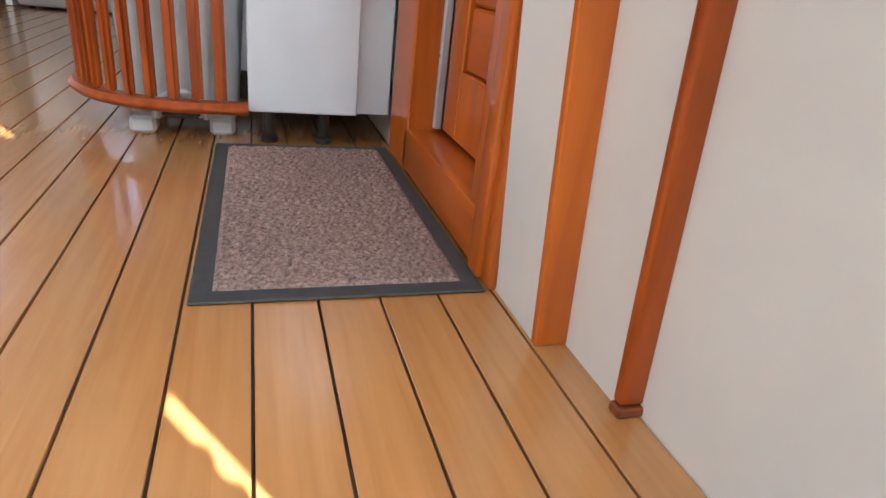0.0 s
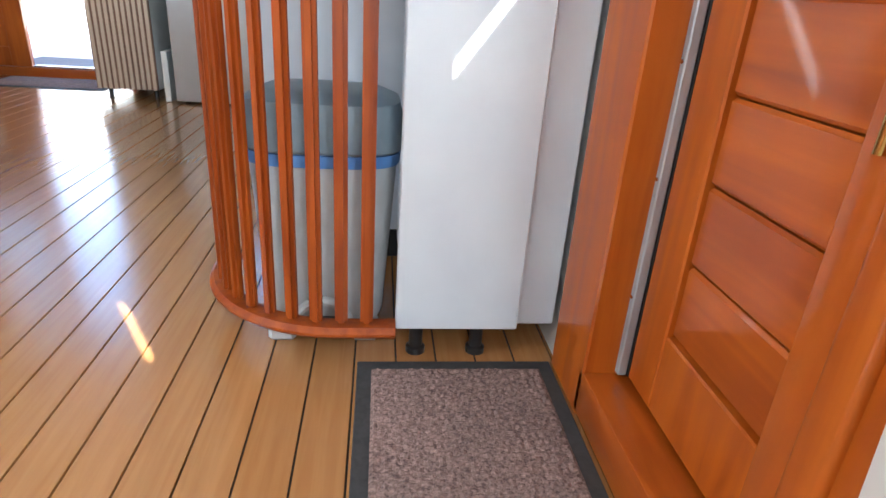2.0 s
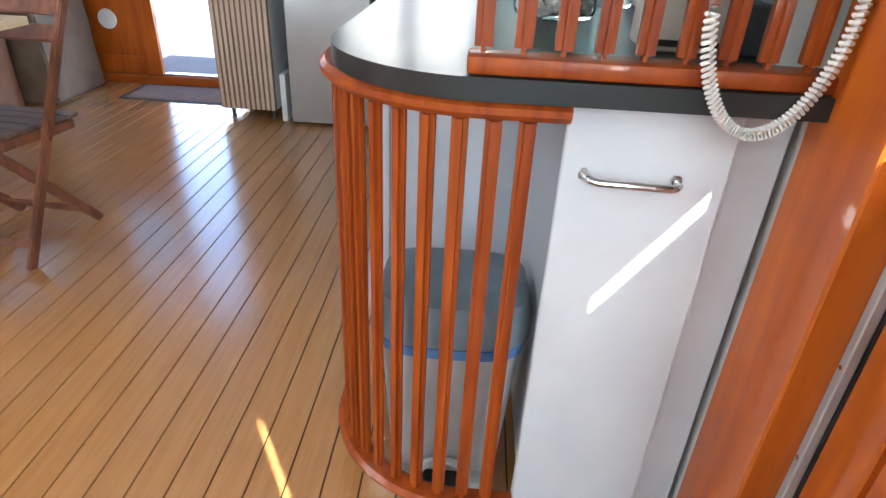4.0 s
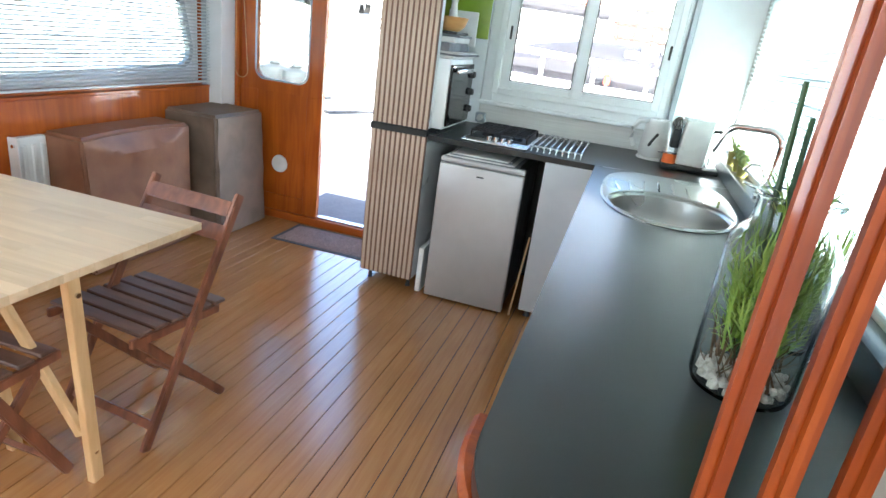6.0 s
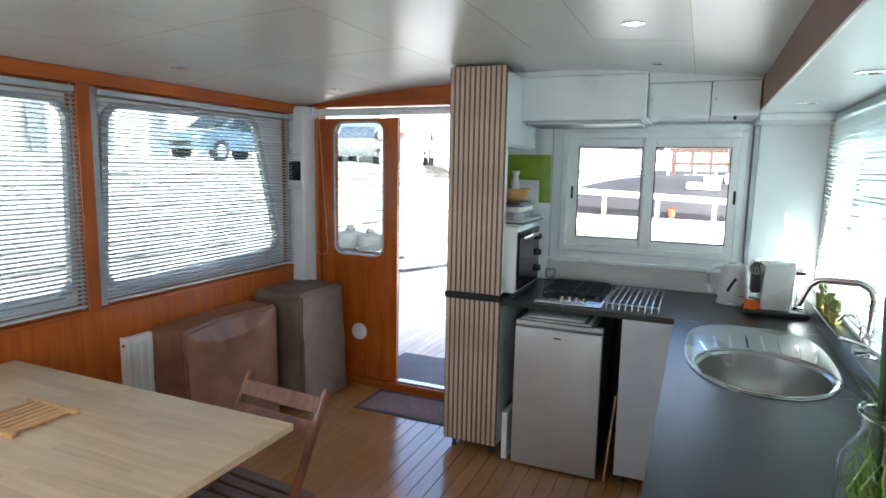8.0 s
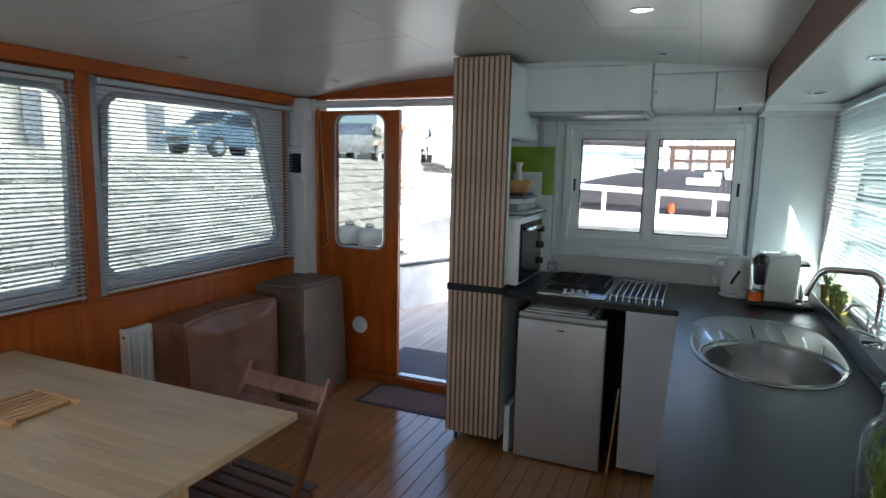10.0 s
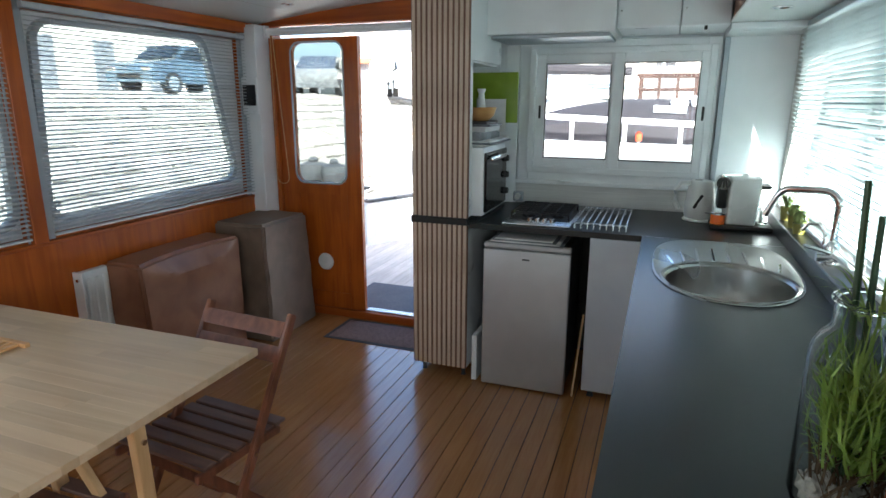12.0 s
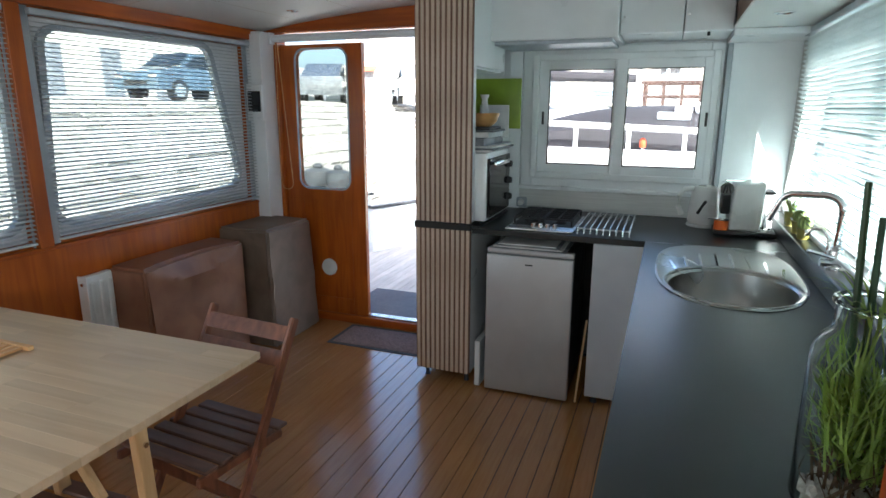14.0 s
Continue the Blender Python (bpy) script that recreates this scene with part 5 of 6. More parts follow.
part("glass", addlathe(bmesh.new(), prof + inn[::-1] + [(0.001, CT + 0.008)], VX, VY, 48), M_VASE, t)
ring = [(VX + VR * 0.72 * math.cos(math.pi * k / 24), VY + VR * 0.72 * math.sin(math.pi * k / 24), CT + 0.362) for k in range(49)]
part("rim", addtube(bmesh.new(), ring, 0.005, 8), M_VASE, t, "rolled glass lip")
bm = bmesh.new()
for k in range(150):
    a, r, z = random.random() * 6.28, VR * 0.88 * math.sqrt(random.random()), CT + 0.014 + 0.022 * random.random()
    bmesh.ops.create_icosphere(bm, subdivisions=1, radius=0.006 + 0.006 * random.random(), matrix=Matrix.Translation((VX + r * math.cos(a), VY + r * math.sin(a), z)))
tagged(part("pebbles", bm, M_SAND), "pale pebbles in the bottom of the glass jar", "pebbles", kind="stuff")


def blade(bm, p, d, length, width, droop):
    p, d = Vector(p), Vector(d).normalized()
    side = d.cross(Vector((0, 0, 1)))
    side = (side if side.length > 0.05 else Vector((1, 0, 0))).normalized()
    prev = None
    for k in range(6):
        s = k / 5
        c = p + d * length * s + Vector((0, 0, -droop * s * s * length))
        w2 = width * (1 - s) ** 0.6 * 0.5 + 0.0003
        cur = (bm.verts.new(c - side * w2), bm.verts.new(c + side * w2))
        if prev:
            bm.faces.new((prev[0], prev[1], cur[1], cur[0]))
        prev = cur


def keep_in(bm):
    """Blades stay inside the glass up to its shoulder and pass through the neck."""
    for v in bm.verts:
        h = v.co.z - CT
        lim = VR * 0.92 if h < 0.27 else max(VR * 0.64, VR * (0.92 - (h - 0.27) * 7)) if h < 0.37 else 9
        q = Vector((v.co.x - VX, v.co.y - VY))
        if q.length > lim:
            q *= lim / q.length
            v.co.x, v.co.y = VX + q.x, VY + q.y


g = thing("water_grass", (VX, VY, CT + 0.03), "bright green water grass growing up out of the jar", "plant")
for batch in range(4):
    bm = bmesh.new()
    for k in range(95):
        a, r = random.random() * 6.28, VR * 0.55 * math.sqrt(random.random())
        d2 = (random.gauss(0, 0.55), random.gauss(0, 0.55), 1)
        blade(bm, (VX + r * math.cos(a), VY + r * math.sin(a), CT + 0.06 + 0.14 * random.random()), d2, 0.10 + 0.20 * random.random(), 0.0035 + 0.0035 * random.random(), 0.1 + 0.5 * random.random())
    keep_in(bm)
    part("leaves", bm, M_LEAF, g)
bm = bmesh.new()
for k in range(26):
    a = random.random() * 6.28
    blade(bm, (VX + 0.03 * math.cos(a), VY + 0.03 * math.sin(a), CT + 0.33), (0.5 * math.cos(a), 0.5 * math.sin(a), 0.9), 0.08 + 0.10 * random.random(), 0.005, 0.5)
part("top_leaves", bm, M_LEAF, g)
bm = bmesh.new()
for k in range(70):
    a, r = random.random() * 6.28, VR * 0.8 * math.sqrt(random.random())
    blade(bm, (VX + r * math.cos(a), VY + r * math.sin(a), CT + 0.03), (random.gauss(0, 0.6), random.gauss(0, 0.6), 1), 0.10 + 0.08 * random.random(), 0.005, 0.2)
keep_in(bm)
part("roots", bm, M_ROOT, g, "brown dead roots")
for dx, dy, top in ((-0.038, 0.04, 1.485), (-0.01, 0.045, 1.43), (0.05, 0.03, 1.46)):
    part("reed", addrod(bmesh.new(), (VX + dx * 0.5, VY + 0.01, CT + 0.05), (VX + dx, VY + dy, top), 0.007, 0.005, 8), M_LEAFD, g, "thick dark green stalk")
# second, smaller jar behind
t = thing("glass_jar", (1.215, 1.62, CT), "smaller greenish glass jar with a few leaves", "jar")
prof = [(0.001, CT + 0.002), (0.06, CT + 0.002), (0.065, CT + 0.01), (0.065, CT + 0.22), (0.061, CT + 0.22), (0.061, CT + 0.012), (0.001, CT + 0.01)]
part("glass", addlathe(bmesh.new(), prof, 1.215, 1.62, 32), M_VASE, t)
bm = bmesh.new()
for k in range(24):
    a = random.random() * 6.28
    blade(bm, (1.215, 1.62, CT + 0.03), (0.14 * math.cos(a), 0.14 * math.sin(a), 1), 0.2 + 0.1 * random.random(), 0.009, 0.0)
tagged(part("water_plant", bm, M_LEAF), "green leaves standing in the smaller jar", "plant")

# ---- radio and cord behind the screen ----
t = thing("radio", (1.22, 1.08, CT), "small beige and black radio with a ribbed speaker", "radio")
part("body", addbox(bmesh.new(), 1.165, 1.30, 1.00, 1.11, CT + 0.001, CT + 0.24, b=0.01, seg=2), M_BEIGE, t)
for k in range(10):
    part("speaker_rib", addbox(bmesh.new(), 1.18, 1.25, 0.994, 1.0, CT + 0.10 + 0.012 * k, CT + 0.107 + 0.012 * k, b=0), M_BLACK, t)
part("foot_bar", addbox(bmesh.new(), 1.17, 1.29, 0.996, 1.0, CT + 0.012, CT + 0.022, b=0), M_BLACK, t)
pts = []
for k in range(240):
    s = k / 239
    a = math.pi * (1.05 + 0.95 * s)
    c = Vector((1.255 + 0.085 * math.cos(a), 0.748, CT + 0.12 + 0.17 * math.sin(a)))
    ph = s * 60 * 2 * math.pi
    pts.append(c + Vector((0.007 * math.cos(ph) * math.cos(a), 0.007 * math.sin(ph), 0.007 * math.cos(ph) * math.sin(a))))
t = thing("coiled_cord", (1.255, 0.748, CT + 0.1), "white coiled cord hanging from a hook on the wooden screen", "cord")
part("coil", addtube(bmesh.new(), pts, 0.0028, 6), M_CORD, t)
part("hook", addbar(bmesh.new(), (1.172, 0.748, CT + 0.10), (1.172, 0.781, CT + 0.14), 0.012, 0.008), M_CHROME, t)

# ---- table ----
TX0, TX1, TY0, TY1, TZ = -2.02, -0.505, 1.012, 1.868, 0.79
t = thing("table", (-1.3, 1.44, 0), "pale pine table with a square wooden inlay", "table")
nb = 18
stave_rng = random.Random(8)
for k in range(nb):
    y0, y1 = TY0 + (TY1 - TY0) * k / nb, TY0 + (TY1 - TY0) * (k + 1) / nb
    x = TX0
    while x < TX1 - 0.001:
        x2 = x + (0.18 if x == TX0 else 0.30) + 0.32 * stave_rng.random()
        x2 = TX1 if x2 > TX1 - 0.14 else x2
        part("stave", addbox(bmesh.new(), x, x2 - 0.0001, y0 + 0.0001, y1 - 0.0001, TZ - 0.024, TZ, b=0.0004), M_PINE, t)
        x = x2
for x, y0, y1, dx in ((-0.608, 1.395, 1.474, -1), (-1.92, 1.395, 1.474, 1)):
    xt = x - dx * 0.062
    part("leg", addbar(bmesh.new(), (xt, y0, TZ - 0.026), (x, y1, 0.0), 0.028, 0.04, (1, 0, 0)), M_PINEL, t)
    part("inner_leg", addbar(bmesh.new(), (x + dx * 0.30, y0, TZ - 0.026), (x + dx * 0.34, y1, 0.0), 0.028, 0.04, (1, 0, 0)), M_PINEL, t)
    part("brace", addbar(bmesh.new(), (x + dx * 0.005, y1 - 0.03, 0.19), (x + dx * 0.31, y0 + 0.03, 0.70), 0.022, 0.034, (0, 1, 0)), M_PINEL, t)
    part("bolt", addrod(bmesh.new(), (xt - dx * 0.01, y0 + 0.01, 0.70), (xt - dx * 0.016, y0 + 0.01, 0.70), 0.008, n=10), M_CHROME, t)
    part("bolt", addrod(bmesh.new(), (x - dx * 0.018, y1 - 0.01, 0.12), (x - dx * 0.024, y1 - 0.01, 0.12), 0.007, n=10), M_CHROME, t)
for y in (1.395, 1.70):
    part("crossbar", addbar(bmesh.new(), (-0.70, y, TZ - 0.05), (-1.83, y, TZ - 0.05), 0.03, 0.045, (0, 1, 0)), M_PINEL, t)

tv = thing("trivet", (-1.36, 1.49, TZ), "square orange-brown slatted wooden trivet on the table", "trivet")
for k in range(7):
    part("strip", addbox(bmesh.new(), -1.47 + 0.032 * k, -1.47 + 0.032 * k + 0.022, 1.40, 1.59, TZ + 0.004, TZ + 0.014, b=0.002), M_INLAY, tv)
for y in (1.38, 1.59):
    part("end_bar", addbox(bmesh.new(), -1.49, -1.23, y, y + 0.02, TZ + 0.0005, TZ + 0.016, b=0.002), M_INLAY, tv)
part("middle_bar", addbox(bmesh.new(), -1.47, -1.25, 1.485, 1.505, TZ + 0.0005, TZ + 0.0038, b=0), M_INLAY, tv)

# ---- folding chairs ----
def chair():
    """Folding slat chair: front feet at y 0, back feet at y 0.41, facing -y."""
    c = thing("folding_chair", (0, 0, 0), "reddish-brown wooden folding chair with a slatted seat", "chair", "chairs at the table")
    W = 0.20
    for s in (-1, 1):
        part("upright", addbar(bmesh.new(), (s * W, 0.0, 0.0), (s * W * 0.97 + 0.05, 0.42, 0.85), 0.02, 0.036, (1, 0, 0), b=0.004), M_CHAIR, c)
        part("back_leg", addbar(bmesh.new(), (s * (W - 0.03), 0.41, 0.0), (s * (W - 0.03), 0.02, 0.415), 0.018, 0.034, (1, 0, 0), b=0.004), M_CHAIR, c)
        part("seat_rail", addbar(bmesh.new(), (s * (W - 0.012), -0.02, 0.425), (s * (W - 0.012), 0.37, 0.405), 0.018, 0.032, (1, 0, 0), b=0.003), M_CHAIR, c)
        part("bolt", addrod(bmesh.new(), (s * (W + 0.008) + 0.022, 0.2, 0.405), (s * (W + 0.014) + 0.022, 0.2, 0.405), 0.007, n=10), M_CHROME, c)
    for k in range(6):
        y = 0.0 + 0.068 * k
        part("seat_slat", addbox(bmesh.new(), -W - 0.004, W + 0.004, y, y + 0.054, 0.445 - 0.05 * y, 0.459 - 0.05 * y, b=0.004), M_SEAT, c)
    for z in (0.72, 0.80):
        y = 0.42 * z / 0.85
        part("back_slat", addbar(bmesh.new(), (-W * 0.96 + 0.045, y - 0.012, z), (W * 0.96 + 0.045, y - 0.012, z), 0.058, 0.014, (0, 0.5, 0.86), b=0.004), M_CHAIR, c)
    part("front_stretcher", addbar(bmesh.new(), (-W + 0.01, 0.045, 0.075), (W - 0.01, 0.045, 0.075), 0.03, 0.016, (0, 0.5, 0.86)), M_CHAIR, c)
    part("back_stretcher", addbar(bmesh.new(), (-W + 0.035, 0.35, 0.064), (W - 0.035, 0.35, 0.064), 0.03, 0.016, (0, -0.6, 0.8)), M_CHAIR, c)
    return c


c1 = chair()
c1.matrix_basis = pose(-0.768, 1.654, 0, 0, 0, -5)
c2 = copy_thing(c1, pose(-0.91, 1.467, 0, 0, 0, 180))

# ---- covered boxes and radiator ----
def cover_box(name, x0, x1, y0, y1, z1, material, label, sag, flare):
    """A loose cover: its front lip sinks into a hanging fold, its foot spreads."""
    bm = bmesh.new()
    bmesh.ops.create_cube(bm, size=1, matrix=Matrix.LocRotScale(((x0 + x1) / 2, (y0 + y1) / 2, z1 / 2), None, (x1 - x0, y1 - y0, z1)))
    bmesh.ops.bevel(bm, geom=list(bm.edges), offset=0.018, segments=3, affect="EDGES")
    bmesh.ops.subdivide_edges(bm, edges=[e for e in bm.edges if e.calc_length() > 0.1], cuts=30, use_grid_fill=True)
    for v in bm.verts:
        n1 = noise.noise(v.co * 3.5)
        n2 = noise.noise(v.co * 9.0 + Vector((5, 2, 1)))
        u = (v.co.y - y0) / (y1 - y0)
        w2 = max(0.0, 1 - ((u - 0.48) / 0.47) ** 2)
        deep = sag * 1.6 * w2 + 0.004
        out = (v.co.x - x0) / (x1 - x0)
        d2 = 0.009 * n1 + 0.004 * n2
        if v.co.z > z1 - deep:
            v.co.x -= sag * 0.95 * w2 * out * (v.co.z - z1 + deep) / deep
        else:
            v.co.x += out * sag * 0.28 * w2 * math.exp(-((z1 - deep - v.co.z) / 0.09) ** 2)
        if v.co.z > z1 - 0.03:
            v.co.z += 0.006 * n1
        spread = flare * max(0.0, 1 - v.co.z / z1)
        v.co.x += out * (d2 + spread)
        if v.co.y < y0 + 0.05:
            v.co.y += d2 - 0.3 * spread
        v.co.z = max(v.co.z, 0.001)
    return tagged(part(name, bm, material), label, "covered box")


def seam(ob, pts):
    part("seam", addtube(bmesh.new(), pts, 0.004, 6), ob.data.materials[0], ob, "stitched seam")


b1 = cover_box("covered_bench", -2.06, -1.795, 2.60, 3.39, 0.755, M_COVER1, "brown vinyl dust cover hanging in a fold over a bench", 0.062, 0.01)
b2 = cover_box("covered_cabinet", -2.08, -1.685, 3.48, 4.0, 0.805, M_COVER2, "taupe vinyl dust cover over a tall box in the corner", 0.012, 0.045)
seam(b1, [(-1.798, 2.606, 0.735 - 0.07 * k) for k in range(11)])
seam(b2, [(-1.688 + 0.0045 * k, 3.484 - 0.001 * k, 0.79 - 0.075 * k) for k in range(11)])
solid("baseboard", addbox(bmesh.new(), XL + 0.022, XL + 0.034, YB, 3.93, 0.0, 0.05, b=0.003), M_DARKWOOD, "dark wooden skirting", "baseboard")
t = thing("radiator", (-2.05, 2.5, 0.2), "white panel radiator under the window", "radiator")
part("panel", addbox(bmesh.new(), -2.075, -2.03, 2.44, 2.61, 0.18, 0.735, b=0.008, seg=2), M_WHITE, t)
part("end_grille", addbox(bmesh.new(), -2.072, -2.005, 2.425, 2.438, 0.175, 0.74, b=0.003), M_WHITE, t)
for k in range(3):
    part("rib", addbox(bmesh.new(), -2.03, -2.018, 2.46 + 0.05 * k, 2.485 + 0.05 * k, 0.21, 0.70, b=0.005), M_WHITE, t)
part("valve", addrod(bmesh.new(), (-2.03, 2.424, 0.70), (-2.03, 2.415, 0.70), 0.009), M_CHROME, t)

# ---- outside: deck, quay, cars, boats ----
solid("deck_base", addbox(bmesh.new(), -3.5, 2.0, YK + 0.1, 7.3, -0.12, -0.01, b=0), M_JOINT, "deck underlay", "deck")
dk = thing("deck", (-0.5, 5.2, 0), "wooden stern deck, coloured paler in place of sunlight", "deck", kind="structure")
me = mesh_of("deck_plank", addbox(bmesh.new(), -0.036, 0.036, YD + 0.1, 7.3, -0.009, 0.02, b=0.002), M_DECK)
for k in range(44):
    piece("deck_plank", me, dk, Matrix.Translation((-3.4 + 0.078 * k, 0, 0)))
tagged(part("deck_mat", addbox(bmesh.new(), -1.6, -0.2, YD + 0.13, 4.87, 0.021, 0.03, b=0.003), M_DECKMAT), "grey rubber mat outside the end door", "mat")
bw = thing("bulwark", (-2.3, 6.1, 0.02), "white painted bulwark with a dark wooden capping", "bulwark", kind="structure")
for p, q, h in (((-2.28, 6.1), (-1.75, 7.26), 0.50), ((-2.31, 6.12), (-3.45, 6.5), 0.64)):
    way = (Vector(q) - Vector(p)).normalized()
    part("side", addbar(bmesh.new(), (*p, 0.02 + h / 2 - 0.01), (*q, 0.02 + h / 2 - 0.01), h - 0.02, 0.06, (0, 0, 1), b=0.005), M_HULL, bw)
    part("capping", addbar(bmesh.new(), (*(Vector(p) - way * 0.03), h + 0.025), (*q, h + 0.025), 0.03, 0.11, (0, 0, 1), b=0.008), M_SHADE, bw)
for x, r in ((-2.78, 1.0), (-3.12, 1.15)):
    y = 6.12 + (-2.31 - x) / 1.14 * 0.38
    f = thing("fender", (x, y, 0.68), "dark grey rubber fender standing on the bulwark", "fender", "fenders on the bulwark")
    part("body", addlathe(bmesh.new(), [(0.05 * r, 0.681), (0.13 * r, 0.70), (0.15 * r, 0.78), (0.14 * r, 0.87), (0.05 * r, 0.90)], x, y), M_FENDER, f)
    part("neck", addlathe(bmesh.new(), [(0.045 * r, 0.90), (0.055 * r, 0.92), (0.03 * r, 0.95), (0.001, 0.955)], x, y, 16), M_FENDER, f)
bm = addbox(bmesh.new(), XL - 0.5, STAIR_X - 0.045, YB - 1, 7.35, -1.45, -0.26, b=0)
addbox(bm, STAIR_X - 0.045, XR + 0.5, STAIR_Y + 0.02, 7.35, -1.45, -0.26, b=0)
addbox(bm, 1.495, XR + 0.5, YB - 0.1, STAIR_Y + 0.02, -1.45, -0.26, b=0)
addbox(bm, STAIR_X - 0.045, XR + 0.5, YB - 1, YB - 0.1, -1.45, -0.26, b=0)
addbox(bm, STAIR_X - 0.045, XR + 0.5, YB - 0.1, STAIR_Y + 0.02, -1.7, -1.6, b=0)
solid("hull", bm, M_HULL, "white hull of the boat", "hull")
solid("water", addbox(bmesh.new(), -60, 400, -300, 300, -1.5, -1.4, b=0), M_WATER, "dark harbour water", "water")

# the quay: a stone slope along the boat, a road with parked cars behind, houses
QX0, QX1, QZ0, QZ1 = -3.3, -11.0, -0.9, 1.72
bm = bmesh.new()
vs = [bm.verts.new(p) for p in ((QX0, -60, QZ0), (QX0, 120, QZ0), (QX1, 120, QZ1), (QX1, -60, QZ1), (-300, 120, QZ1 + 0.3), (-300, -60, QZ1 + 0.3))]
bm.faces.new((vs[0], vs[1], vs[2], vs[3]))
bm.faces.new((vs[3], vs[2], vs[4], vs[5]))
ground = solid("ground", bm, M_QUAY, "pale paved quay rising from the water", "ground")
bm = bmesh.new()
rng = random.Random(4)
slope = math.atan2(QZ1 - QZ0, QX1 - QX0)
for i in range(14):
    y = -6.0 + rng.random()
    while y < 26:
        ly = 0.45 + 0.5 * rng.random()
        s = (i + 0.5) / 14
        c = Vector((QX0 + (QX1 - QX0) * s, y + ly / 2, QZ0 + (QZ1 - QZ0) * s + 0.03))
        if rng.random() > 0.04:
            m4 = Matrix.Translation(c) @ Matrix.Rotation(-math.atan2(QZ1 - QZ0, QX0 - QX1) * -1, 4, "Y") @ Matrix.Rotation(rng.gauss(0, 0.05), 4, "Z") @ Matrix.Diagonal((0.48, ly - 0.05, 0.08 + 0.06 * rng.random(), 1))
            vv = bmesh.ops.create_cube(bm, size=1, matrix=m4)["verts"]
            for v in vv:
                v.co += Vector((rng.gauss(0, 0.02), rng.gauss(0, 0.02), rng.gauss(0, 0.012)))
        y += ly
tagged(part("quay_stones", bm, M_STONE, smooth=False), "rough pale stone blocks of the quay slope", "stones", kind="stuff")
bm = bmesh.new()
for k in range(40):
    c = Vector((-5.2 + rng.gauss(0, 0.25), 5.6 + rng.gauss(0, 0.2), -0.35))
    blade(bm, c, (rng.gauss(0, 0.5), rng.gauss(0, 0.5), 1), 0.3, 0.05, 0.3)
tagged(part("weeds", bm, M_LEAF), "tuft of weeds among the stones", "weeds", kind="stuff")


def car(at, turn, paint, label):
    c = thing("car", (0, 0, 0), label, "car", "parked cars")
    prof = [(-2.05, 0.35), (-2.08, 0.62), (-1.95, 0.85), (-1.15, 0.98), (-0.55, 1.40), (0.95, 1.45), (1.75, 1.02), (2.02, 0.95), (2.08, 0.55), (2.02, 0.30)]
    bm = bmesh.new()
    rows = []
    for y, f2 in ((-0.84, 0.93), (-0.80, 1.0), (0.80, 1.0), (0.84, 0.93)):
        rows.append([bm.verts.new((u, y * (1 if v < 1.0 else 0.84), 0.25 + (v - 0.25) * f2)) for u, v in prof])
    for a, b2 in zip(rows, rows[1:]):
        for k in range(len(prof)):
            k2 = (k + 1) % len(prof)
            bm.faces.new((a[k], a[k2], b2[k2], b2[k]))
    bm.faces.new(rows[0][::-1])
    bm.faces.new(rows[-1])
    part("body", bm, paint, c)
    for s in (-1, 1):
        y = s * 0.80
        for p4 in ([(-1.0, 1.0), (-0.5, 1.32), (0.15, 1.35), (0.15, 1.0)], [(0.22, 1.0), (0.22, 1.35), (0.85, 1.36), (1.35, 1.05)]):
            part("side_window", addslab(bmesh.new(), p4, lambda u, v, d2, s=s: (u, s * (0.805 - 0.30 * (v - 1.0) + d2), v), -0.05, 0.015), M_CARGLASS, c)
        for u in (-1.3, 1.28):
            wh = part("wheel", addrod(bmesh.new(), (u, s * 0.66, 0.31), (u, s * 0.86, 0.31), 0.31, n=24), M_TYRE, c)
            part("rim", addrod(bmesh.new(), (u, s * 0.855, 0.31), (u, s * 0.872, 0.31), 0.2, n=20), M_ALU, wh)
        part("headlight", addbox(bmesh.new(), -2.09, -1.96, s * 0.62 - 0.14, s * 0.62 + 0.14, 0.62, 0.76, b=0.03), M_CHROME, c)
    part("windscreen", addslab(bmesh.new(), [(-0.62, -1.12), (0.62, -1.12), (0.56, -0.6), (-0.56, -0.6)], lambda u, v, d2: (v + d2 * -0.5, u, 1.0 + (v + 1.15) * 0.70 + d2), 0.0, 0.03), M_CARGLASS, c)
    part("grille", addbox(bmesh.new(), -2.10, -2.04, -0.42, 0.42, 0.45, 0.58, b=0.01), M_BLACK, c)
    c.matrix_basis = Matrix.Translation(at) @ Matrix.Rotation(radians(turn), 4, "Z")
    return c


car((-13.5, 15.6, QZ1 + 0.003), 90, M_CARB, "parked steel-blue hatchback on the quay")
car((-13.0, 5.0, QZ1), 90, M_CARW, "parked white hatchback on the quay")
car((-12.0, 21.5, QZ1), -70, M_CARG, "parked grey car on the quay seen from the front")
car((-14.6, 23.0, QZ1), -75, M_CARW, "parked white car on the quay")
car((-9.2, 23.5, QZ1), -60, M_CARW, "parked white car on the quay")
car((-7.0, 26.5, QZ1), -40, M_CARW, "parked white car on the quay")


